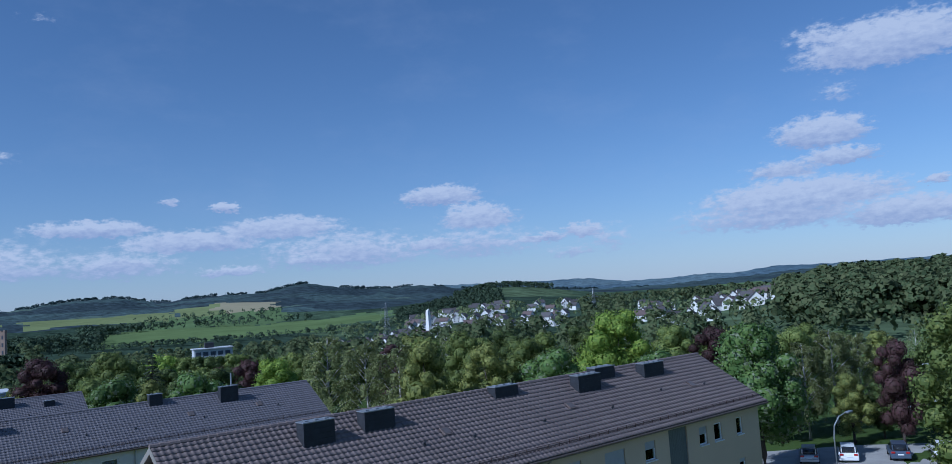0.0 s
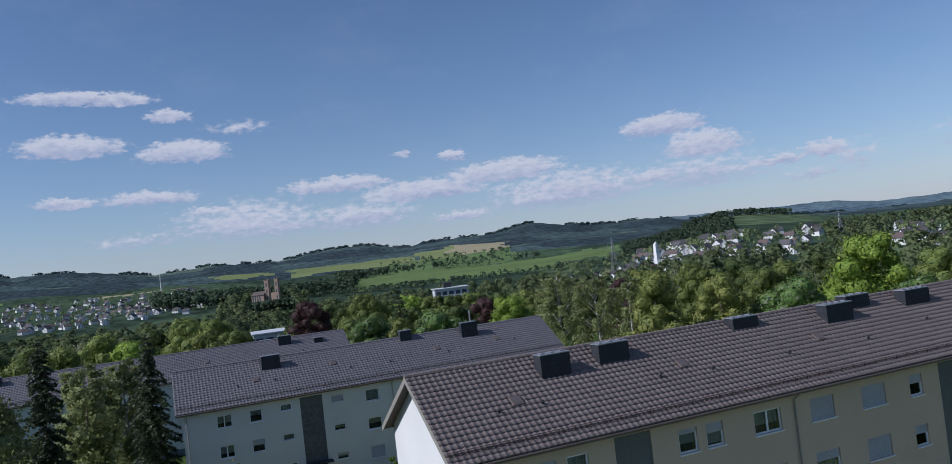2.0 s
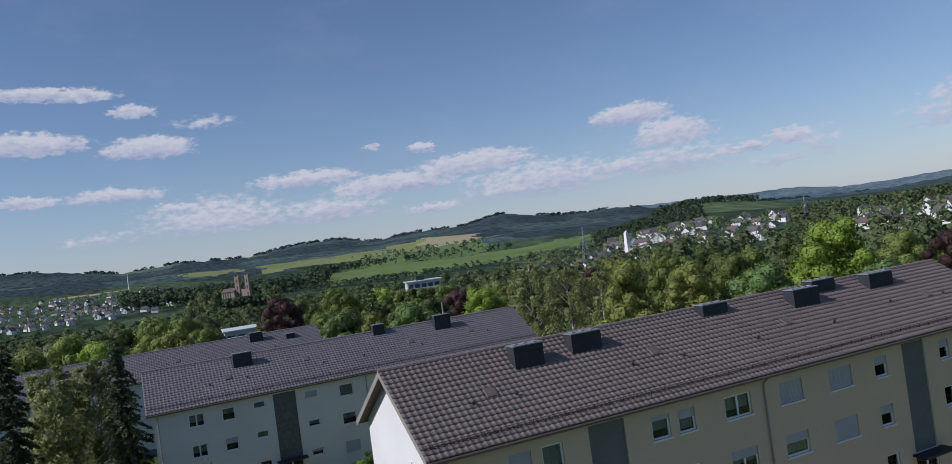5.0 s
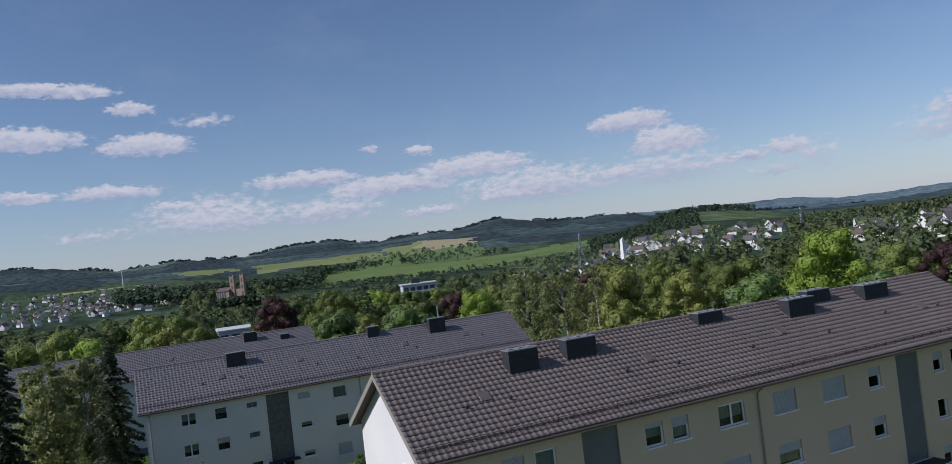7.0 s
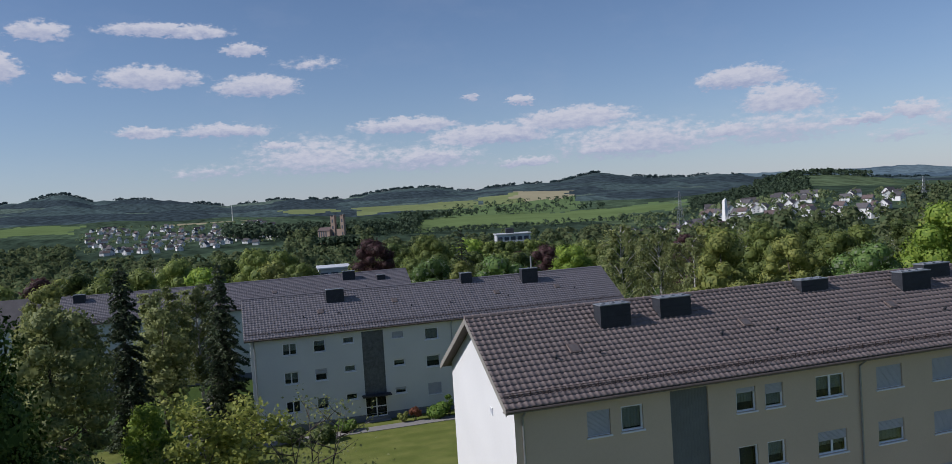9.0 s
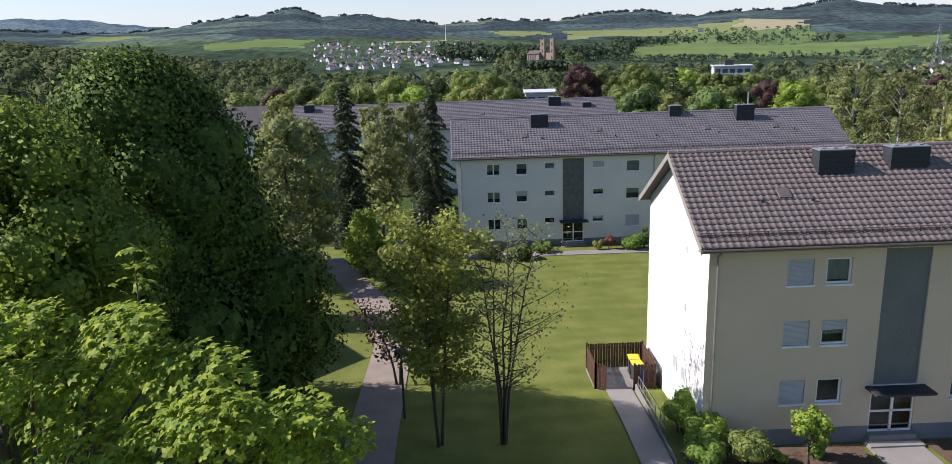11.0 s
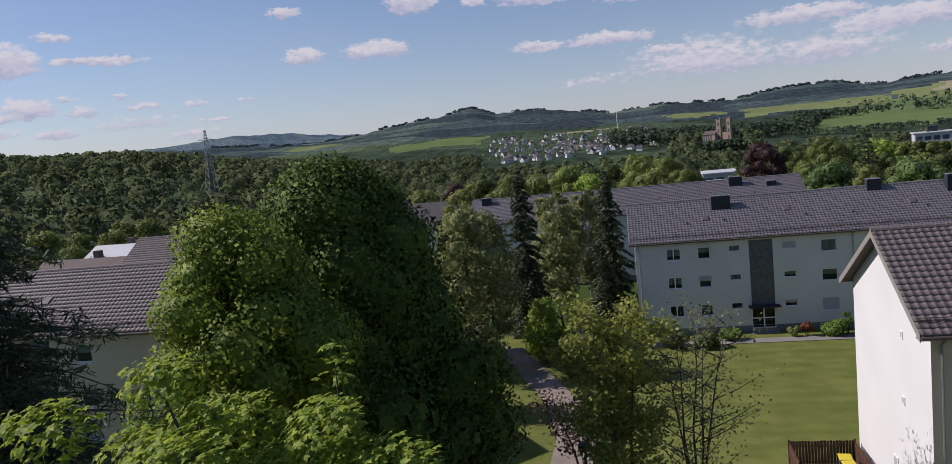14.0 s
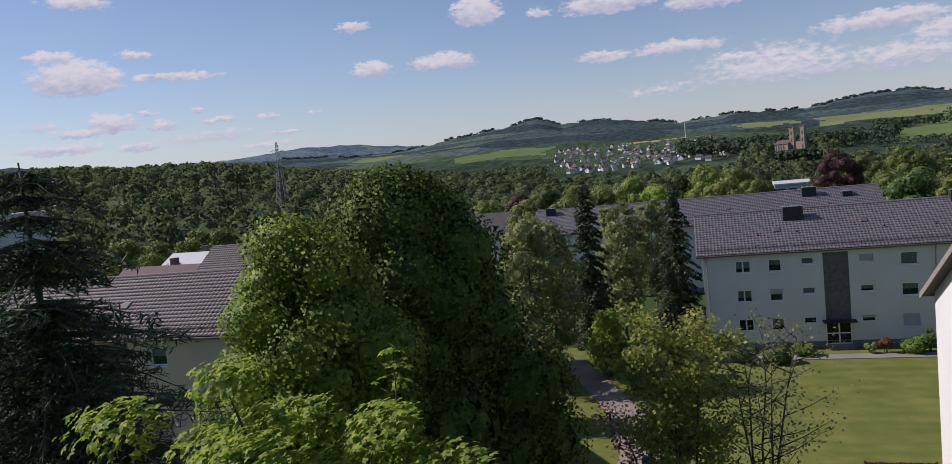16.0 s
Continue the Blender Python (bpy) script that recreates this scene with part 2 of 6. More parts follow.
def glass_material(name, tint=(.75, .8, .8)):
    mt = bpy.data.materials.new(name)
    mt.use_nodes = True
    nt = mt.node_tree
    nt.nodes.clear()
    tr, gl, fr, mix = (nt.nodes.new(k) for k in ("ShaderNodeBsdfTransparent", "ShaderNodeBsdfGlossy", "ShaderNodeFresnel", "ShaderNodeMixShader"))
    tr.inputs[0].default_value, gl.inputs["Roughness"].default_value, fr.inputs[0].default_value = (*tint, 1), .03, 1.33
    out = nt.nodes.new("ShaderNodeOutputMaterial")
    nt.links.new(fr.outputs[0], mix.inputs[0]), nt.links.new(tr.outputs[0], mix.inputs[1]), nt.links.new(gl.outputs[0], mix.inputs[2])
    nt.links.new(mix.outputs[0], out.inputs[0])
    return mt


M_PLASTER = material("cream_plaster", (.590, .488, .358), .9, .06, .35, 14, .004, 60, gloss=.1)
M_PLASTER_WHITE = material("white_plaster", (.69, .68, .655), .9, .05, .3, 14, .004, 60, gloss=.1)
M_PLASTER_COOL = material("pale_plaster", (.66, .655, .62), .9, .06, .3, 14, .004, 60, gloss=.1)
M_PLINTH = material("plinth_render", (.17, .18, .20), .85, .15, 1.2, 20, .004, 40)
M_TILE = material("brown_roof_tile", (.192, .152, .138), .55, .06, .25, 8, .003, 20, per="object", gloss=.35)
M_TILE_STUFF = material("brown_roof_tile_field", (.192, .152, .138), .55, .08, .25, 8, .003, 20, per="island", gloss=.35)
M_TILE_GREY = material("greyed_roof_tile", (.188, .170, .177), .55, .07, .2, 6, .003, 20, per="island", gloss=.35)
M_UNDER = material("roof_underlay", (.09, .075, .07), .8, .2, 1, 10)
M_FASCIA = material("eave_board", (.26, .24, .21), .7, .08, 2, 20)
M_SLATE = material("slate_cladding", (.034, .036, .042), .6, .25, 2.5, 18, .006, 14)
M_CAP = material("zinc_cap", (.30, .31, .32), .5, .15, 3, 20, metal=.6)
M_HATCH = material("brown_hatch_metal", (.15, .115, .10), .5, .15, 4, 30, metal=.2)
M_HATCH_PANE = material("dusty_wired_glass", (.11, .095, .09), .3, .2, 5, 30, gloss=.5)
M_GUTTER = material("weathered_brown_gutter", (.13, .105, .09), .5, .2, 3, 20, metal=.3)
M_GUARD = material("red_brown_snow_guard", (.10, .066, .058), .6, .2, 4, 30)
M_METAL = material("galvanised_steel", (.36, .37, .38), .45, .15, 4, 30, metal=.7)
M_DARK_METAL = material("dark_iron", (.05, .045, .045), .6, .2, 4, 30, metal=.3)
M_FRAME = material("white_window_frame", (.78, .79, .80), .4, .04, 3, 20)
M_SHUTTER = material("grey_roller_shutter", (.42, .43, .45), .6, .08, 2, 20)
M_GLASS = glass_material("window_glass")
# dark fill for windows, halls and arches: the shade inside is painted on
M_INNER_SHADE = material("painted_inner_shade", (.080, .088, .108), .9, .4, 1.5, 9)
M_CURTAIN = material("net_curtain", (.55, .55, .53), .9, .1, 5, 30)
M_STAIR = material("ribbed_stair_glass", (.135, .15, .15), .5, .15, .8, 9, .002, 22, gloss=.4)
M_STAIR_BLOCK = material("dark_glass_block", (.10, .11, .12), .35, .4, 3.5, 9, .01, 12, gloss=.5)
M_LAWN = material("mown_lawn", (.128, .152, .034), .9, .16, .5, 9, .03, 18, gloss=.1, second=(.150, .164, .042))
nt = M_LAWN.node_tree
wave, link = nt.nodes.new("ShaderNodeTexWave"), nt.nodes["Principled BSDF"].inputs["Base Color"].links[0]
wave.bands_direction = "Y"
wave.inputs["Scale"].default_value, wave.inputs["Distortion"].default_value, wave.inputs["Detail"].default_value, wave.inputs["Detail Scale"].default_value = .16, 4.0, 3, .6
nt.links.new(nt.nodes["Texture Coordinate"].outputs["Object"], wave.inputs["Vector"])
band, tone = nt.nodes.new("ShaderNodeMix"), nt.nodes.new("ShaderNodeMapRange")
band.data_type, band.blend_type = "RGBA", "MULTIPLY"
band.inputs[0].default_value = 1.0
tone.inputs["To Min"].default_value, tone.inputs["To Max"].default_value = .95, 1.05
nt.links.new(wave.outputs["Fac"], tone.inputs["Value"])
nt.links.new(link.from_socket, band.inputs[6]), nt.links.new(tone.outputs[0], band.inputs[7])
nt.links.new(band.outputs[2], nt.nodes["Principled BSDF"].inputs["Base Color"])
M_GROUND = material("rough_grass_ground", (.055, .085, .022), .95, .3, .03, 1.5, .1, 2, gloss=.05)


def woodland(name, dark, light, glade):
    """Far forest: stands of dark conifers, lighter broadleaves and young clearings, each full of small crowns."""
    mt = bpy.data.materials.new(name)
    mt.use_nodes = True
    nt = mt.node_tree
    b = nt.nodes["Principled BSDF"]
    b.inputs["Roughness"].default_value, b.inputs["Specular IOR Level"].default_value = 1.0, 0.0
    co = nt.nodes.new("ShaderNodeTexCoord").outputs["Object"]

    def noise(scale, detail):
        mp, tx = nt.nodes.new("ShaderNodeMapping"), nt.nodes.new("ShaderNodeTexNoise")
        mp.inputs["Scale"].default_value = scale
        tx.inputs["Scale"].default_value, tx.inputs["Detail"].default_value = 1.0, detail
        nt.links.new(co, mp.inputs["Vector"]), nt.links.new(mp.outputs[0], tx.inputs["Vector"])
        return tx

    # stands with wandering borders
    warp, cells, push, add = noise((.006, .006, .006), 4), nt.nodes.new("ShaderNodeTexVoronoi"), nt.nodes.new("ShaderNodeVectorMath"), nt.nodes.new("ShaderNodeVectorMath")
    push.operation = "SCALE"
    push.inputs["Scale"].default_value = 260
    add.operation = "ADD"
    nt.links.new(warp.outputs["Color"], push.inputs[0]), nt.links.new(co, add.inputs[0]), nt.links.new(push.outputs[0], add.inputs[1])
    flat = nt.nodes.new("ShaderNodeVectorMath")
    flat.operation = "MULTIPLY"
    flat.inputs[1].default_value = (1, 1, .15)
    nt.links.new(add.outputs[0], flat.inputs[0]), nt.links.new(flat.outputs[0], cells.inputs["Vector"])
    cells.inputs["Scale"].default_value = .0036
    tone = nt.nodes.new("ShaderNodeValToRGB")
    tone.color_ramp.interpolation = "CONSTANT"
    mid = tuple((p + q) / 2 for p, q in zip(dark, light))
    for pos, col in ((0, dark), (.34, mid), (.58, light), (.88, glade)):
        el = tone.color_ramp.elements[0] if pos == 0 else tone.color_ramp.elements.new(pos)
        el.position, el.color = pos, (*col, 1)
    tone.color_ramp.elements.remove(tone.color_ramp.elements[-1])
    split = nt.nodes.new("ShaderNodeSeparateColor")
    nt.links.new(cells.outputs["Color"], split.inputs[0]), nt.links.new(split.outputs[0], tone.inputs[0])
    crowns, scale = noise((.07, .02, .12), 6), nt.nodes.new("ShaderNodeMapRange")
    nt.links.new(crowns.outputs["Fac"], scale.inputs["Value"])
    scale.inputs["From Min"].default_value, scale.inputs["From Max"].default_value = .32, .68
    scale.inputs["To Min"].default_value, scale.inputs["To Max"].default_value = .62, 1.35
    hsv = nt.nodes.new("ShaderNodeHueSaturation")
    nt.links.new(tone.outputs[0], hsv.inputs["Color"]), nt.links.new(scale.outputs[0], hsv.inputs["Value"])
    nt.links.new(hsv.outputs[0], b.inputs["Base Color"])
    relief, height = nt.nodes.new("ShaderNodeBump"), noise((.05, .05, .05), 3)
    relief.inputs["Distance"].default_value, relief.inputs["Strength"].default_value = 9.0, .7
    nt.links.new(height.outputs["Fac"], relief.inputs["Height"]), nt.links.new(relief.outputs[0], b.inputs["Normal"])
    return mt


# the hills' blue cast is air haze put into these base colours
M_FOREST = woodland("hazed_distant_woodland", (.042, .058, .065), (.066, .094, .093), (.092, .124, .102))
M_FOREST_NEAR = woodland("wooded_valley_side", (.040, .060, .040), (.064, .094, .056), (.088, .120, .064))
# farthest ridges: aerial haze is mixed into the colour, paler and bluer
M_HAZED_RIDGE = woodland("hazed_far_ridges", (.088, .128, .158), (.120, .165, .185), (.170, .205, .190))
M_MEADOW = material("distant_meadow", (.125, .172, .066), 1.0, .25, .006, .05, gloss=.0)
M_PALE = material("young_grain_field", (.175, .205, .088), 1.0, .2, .005, .04, gloss=.0)
M_TAN = material("bare_field", (.29, .26, .165), 1.0, .12, .005, .04, gloss=.0)
M_GREYGREEN = material("rough_pasture", (.115, .165, .070), 1.0, .2, .006, .05, gloss=.0)
M_PATH = material("worn_path_paving", (.25, .205, .165), .9, .2, .7, 12, .006, 30)
M_SLAB = material("concrete_walk", (.235, .220, .205), .9, .14, .8, 14, .004, 40)
M_ASPHALT = material("car_park_paving", (.33, .32, .30), .9, .2, .5, 12, .004, 40)
M_SOIL = material("bare_flower_bed", (.115, .075, .052), 1.0, .3, 1.3, 14, .03, 16)
M_BARK = material("tree_bark", (.075, .062, .050), .95, .35, 3, 22, .02, 18)
M_BIRCH_BARK = material("birch_bark", (.42, .40, .37), .9, .4, 2.2, 14, .01, 18)
M_WOOD = material("dark_stained_fence_wood", (.085, .042, .028), .8, .3, 3, 24, .004, 30, per="object")
L_GREEN = leafy("maple_green_leaves", (.195, .242, .066), passing=.45)
L_BRIGHT = leafy("bright_spring_leaves", (.265, .365, .060), passing=.45)
L_MAPLE = leafy("sunlit_maple_leaves", (.238, .318, .042), .4, .03, .5)
L_DARK = leafy("dark_lime_leaves", (.118, .158, .048), .45, passing=.45)
L_BIRCH = leafy("birch_leaves", (.240, .268, .104), .3, passing=.45)
L_YELLOW = leafy("yellowish_leaves", (.232, .258, .072), .35, passing=.45)
L_COPPER = leafy("copper_beech_leaves", (.080, .044, .040), .3, .03, .4)
L_SPRUCE = leafy("spruce_needles", (.088, .116, .060), .45, .02, .25)
L_LARCH = leafy("cedar_needles", (.050, .082, .040), .4, .02, .3)
L_BLOOM = leafy("flowering_chestnut_leaves", (.125, .200, .055), .3, .02, .4, (.26, .30, .18), .16)
L_LIME = leafy("deep_green_lime_leaves", (.084, .132, .030), .4, .02, .2, gloss=.06)
L_OLIVE = leafy("olive_green_leaves", (.330, .360, .085), .35, .02, .5)
L_SHRUB = leafy("shrub_leaves", (.140, .225, .040), .35, passing=.4)
L_RED = leafy("red_shrub_leaves", (.24, .10, .055), .35)
L_FAR = leafy("far_woodland_leaves", (.150, .186, .088), .2, .03, .4, gloss=0)
# crest trees: leaf colour shifted to blue to stand in for haze
L_RIDGE = leafy("hazed_ridge_conifers", (.058, .088, .090), .15, .01, .3, gloss=0)
L_FAR_DARK = leafy("far_conifer_leaves", (.070, .100, .062), .25, .02, .3, gloss=0)

# ---- mesh helpers ----


def empty(name, at=(0, 0, 0), label="", category="", group="", kind=""):
    ob = new(name)
    ob.matrix_world = Matrix.Translation(at)
    ob.empty_display_size = .2
    return tagged(ob, label, category, group, kind)


def mesh_of(name, bm):
    me = bpy.data.meshes.new(name)
    bm.to_mesh(me)
    bm.free()
    return me


def part(name, bm, mat, parent=None, label="", smooth=False):
    """Links a bmesh or a mesh as one object under a thing or a part."""
    me = bm if isinstance(bm, bpy.types.Mesh) else mesh_of(name, bm)
    if mat and not me.materials:
        me.materials.append(mat)
    if smooth:
        me.polygons.foreach_set("use_smooth", [True] * len(me.polygons))
    ob = new(name, me)
    if parent:
        ob.parent = parent
    if label:
        ob["label"] = label
    return ob


def box(bm, x0, x1, y0, y1, z0, z1, bevel=0.0, m=None):
    made = bmesh.ops.create_cube(bm, size=1.0)["verts"]
    mat = Matrix.Translation(((x0 + x1) / 2, (y0 + y1) / 2, (z0 + z1) / 2)) @ Matrix.Diagonal((abs(x1 - x0), abs(y1 - y0), abs(z1 - z0), 1))
    bmesh.ops.transform(bm, matrix=m @ mat if m else mat, verts=made)
    if bevel:
        edges = {e for v in made for e in v.link_edges}
        bmesh.ops.bevel(bm, geom=list(edges), offset=bevel, segments=1, affect="EDGES")
    return bm


def boxes(*specs, bevel=0.0):
    bm = bmesh.new()
    for s in specs:
        box(bm, *s, bevel=bevel)
    return bm


def tube(bm, points, radii, sides=7):
    """A tapered tube through the points."""
    rings = []
    for i, p in enumerate(points):
        a = Vector(points[max(i - 1, 0)])
        b = Vector(points[min(i + 1, len(points) - 1)])
        q = (b - a).normalized().to_track_quat("Z", "Y").to_matrix()
        rings.append([bm.verts.new(Vector(p) + q @ Vector((radii[i] * math.cos(k * math.tau / sides), radii[i] * math.sin(k * math.tau / sides), 0))) for k in range(sides)])
    for lo, hi in zip(rings, rings[1:]):
        for k in range(sides):
            bm.faces.new((lo[k], lo[(k + 1) % sides], hi[(k + 1) % sides], hi[k]))
    bm.faces.new(rings[-1])
    bm.faces.new(rings[0][::-1])
    return bm


def arrays_mesh(name, verts, faces):
    """A mesh from numpy arrays; faces all have the same number of corners."""
    me = bpy.data.meshes.new(name)
    n, k = faces.shape
    me.vertices.add(len(verts))
    me.vertices.foreach_set("co", np.asarray(verts, np.float32).ravel())
    me.loops.add(n * k)
    me.loops.foreach_set("vertex_index", np.asarray(faces, np.int32).ravel())
    me.polygons.add(n)
    me.polygons.foreach_set("loop_start", np.arange(0, n * k, k, dtype=np.int32))
    me.update(calc_edges=True)
    return me


def unit(v):
    return v / (np.linalg.norm(v, axis=-1, keepdims=True) + 1e-9)


def leaf_arrays(rng, centres, normals, length, width, tilt=.75, fold=.25):
    """Pointed leaves, folded along the middle: six corners and two faces of four."""
    n = len(centres)
    nor = unit(normals + rng.normal(0, tilt, (n, 3)))
    u = unit(np.cross(nor, rng.normal(0, 1, (n, 3))))
    v = np.cross(nor, u)
    s = rng.uniform(.65, 1.3, (n, 1))
    L, W = length * s / 2, width * s / 2
    drop = nor * (W * fold)
    vs = np.stack([centres - u * L, centres - u * L * .3 + v * W - drop, centres + u * L * .45 + v * W * .8 - drop, centres + u * L, centres + u * L * .45 - v * W * .8 - drop, centres - u * L * .3 - v * W - drop], 1).reshape(-1, 3)
    base = np.arange(n)[:, None] * 6
    fs = np.concatenate([base + np.array([0, 1, 2, 3]), base + np.array([0, 3, 4, 5])], 1).reshape(-1, 4)
    return vs, fs


def quad_arrays(rng, centres, normals, size, tilt=.75, ratio=.62):
    n = len(centres)
    nor = unit(normals + rng.normal(0, tilt, (n, 3)))
    u = unit(np.cross(nor, rng.normal(0, 1, (n, 3))))
    v = np.cross(nor, u)
    s = (size if np.ndim(size) else np.full(n, size))[:, None] * rng.uniform(.6, 1.35, (n, 1)) / 2
    vs = np.stack([centres - u * s, centres + v * s * ratio, centres + u * s, centres - v * s * ratio], 1).reshape(-1, 3)
    return vs, np.arange(n * 4).reshape(-1, 4)

# ---- the land ----
EYE_Z = 17.9


# elevation of the wooded crests and of the haze-coloured ridges beyond, by azimuth, in degrees
CREST = ((-60, 3.0), (-47, 2.5), (-43, 1.9), (-36, 1.6), (-30, 1.4), (-24, 1.0), (-21, 1.15), (-15.5, 1.85), (-12.6, 2.2), (-11.4, 2.5), (-10.5, 2.4), (-9.6, 1.95), (-6, 1.9), (-3, 1.55), (-.9, 1.1), (2.7, 1.42), (7, 1.1),
         (10.8, 1.58), (13.6, 1.62), (16.7, 1.15), (20.5, 1.45), (23.5, 1.38), (25, 1.62), (26.5, 1.95), (28.2, 1.6), (31, 1.15), (33, 1.1), (34.9, 1.32), (38, .75), (42, .5), (46, .1), (50, -.1), (56, .1), (62, .4), (78, .4))
FAR_CREST = ((-60, 1.2), (-40, 1.5), (-32, 1.85), (-28.1, 2.15), (-25, 2.02), (-21, 1.5), (-17, 1.2), (-5, .9), (24, .8), (30, 1.15), (36, 1.12), (40, 1.0), (43.5, .85), (47.1, .88), (48.6, .72), (50.2, .42), (53, .45), (55.4, .58), (58, .52), (60.4, .72), (64, .7), (80, .5))


def skyline(az, keys):
    a, e = np.array(keys).T
    return sum(np.interp(az + d, a, e) for d in (-.5, -.2, .2, .5)) / 4


AZ_KEYS = (-60, -45, -35, -25, -15, -8, 0, 8, 16, 24, 32, 40, 48, 56, 64, 78)
SLOPE_600 = (.4, .6, .2, -1.6, -3.2, -3.4, -3.5, -3.6, -3.7, -3.7, -3.4, -2.7, -2.7, -2.0, -1.0, -.9)
SLOPE_1000 = (1.2, 1.2, .5, -.9, -1.6, -1.4, -1.3, -1.6, -1.65, -1.65, -1.6, -.7, -1.0, -1.0, -1.0, -1.0)
SLOPE_1500 = (1.0, .9, .6, .1, .0, .0, .0, -.6, -.72, -.8, -.8, -.1, -.4, -.5, -.5, -.5)
SLOPE_2200 = (.8, .9, .9, .8, 1.1, 1.0, .6, .5, .45, .65, .5, .45, .2, -.1, -.1, -.1)


def local_ground(x, y):
    """The gentle fall from the near block to the far one."""
    z = np.where(y < 32, 0.0, np.where(y < 75, -.0575 * (y - 32), -2.47 - .045 * (y - 75)))
    return z - .012 * np.maximum(0, x - 55)


def land(x, y):
    x, y = np.asarray(x, float), np.asarray(y, float)
    r, az = np.hypot(x, y), np.degrees(np.arctan2(x, y))
    near = local_ground(x, y)
    t = lambda keys: np.tan(np.radians(np.interp(az, AZ_KEYS, keys)))
    crest = skyline(az, CREST)
    far_crest = skyline(az, FAR_CREST)
    zs = [(250, -14 + 0 * az), (600, EYE_Z + 600 * t(SLOPE_600)), (1000, EYE_Z + 1000 * t(SLOPE_1000)), (1500, EYE_Z + 1500 * t(SLOPE_1500)),
          (2200, EYE_Z + 2200 * t(SLOPE_2200)), (3200, EYE_Z + 3200 * np.tan(np.radians(crest))), (3800, EYE_Z + 3800 * np.tan(np.radians(crest - 1.0))), (4650, EYE_Z + 4650 * np.tan(np.radians(far_crest))), (4950, EYE_Z + 4950 * np.tan(np.radians(far_crest - .6)))]
    z = np.where(r < 110, near, 0.0)
    prev_r, prev_z = 110.0, local_ground(x * 110 / np.maximum(r, 1), y * 110 / np.maximum(r, 1))
    for rr, zz in zs:
        k = np.clip((r - prev_r) / (rr - prev_r), 0, 1)
        k = k * k * (3 - 2 * k) * .5 + k * .5
        z = np.where((r >= prev_r) & (r <= rr), prev_z + (zz - prev_z) * k, z)
        prev_r, prev_z = rr, zz
    z = np.where(r > 4950, prev_z, z)
    # a nearer wooded ridge with a dip behind it
    z = z + 19 * np.exp(-((az - 41.5) / 5) ** 2 - ((r - 1500) / 190) ** 2) - 22 * np.exp(-((az - 45) / 14) ** 2 - ((r - 2350) / 380) ** 2) + 10 * np.exp(-((az - 20) / 4) ** 2 - ((r - 2450) / 200) ** 2)
    rough = np.clip((r - 300) / 1500, 0, 1)
    wave = np.sin(x * .011 + 1.3 * np.sin(y * .006)) * np.sin(y * .009 + np.sin(x * .007)) + .5 * np.sin(x * .031 + y * .023)
    z = z + rough * 3.0 * wave + np.clip((r - 2300) / 800, 0, 1) * 2.2 * np.sin(az * 9.0 + np.sin(az * 3.1) * 2)
    return z


def ground_z(x, y):
    return float(land(np.array([x]), np.array([y]))[0])


FIELDS = (
    (5, ((-25, -20.5, 2050, 2350), (14.5, 24.8, 1500, 1900), (29, 33, 1350, 1560), (-34, -31, 1500, 1700), (56, 59.5, 1500, 2100))),
    (2, ((11.6, 29, 970, 1490), (-17.2, -10.5, 1380, 1680), (26, 32.4, 1180, 1480))),
    (3, ((8.3, 17.2, 1800, 2080), (17.5, 20.6, 1850, 2300), (36, 41.5, 930, 1080), (-24.6, -21.4, 1950, 2200), (3, 7, 1900, 2080))),
    (4, ((20.4, 24.6, 1880, 2330), (-5, 1.5, 1450, 1560))),
    (2, ((64, 76, 255, 330),)),
)


def land_use(fa, fr):
    """0 rough grass, 1 woodland, then kinds of field, by azimuth and distance."""
    wob = .35 * np.sin(fr * .02) + .3 * np.sin(fr * .007 + 2)
    wob_r = 18 * np.sin(fa * 1.3) + 12 * np.sin(fa * 3.1 + 1)
    kind = np.where(fr < 320, 0, 1)
    for code, spans in FIELDS:
        for a0, a1, r0, r1 in spans:
            kind = np.where((fa > a0 + wob) & (fa < a1 + wob) & (fr > r0 + wob_r) & (fr < r1 + wob_r), code, kind)
    return kind


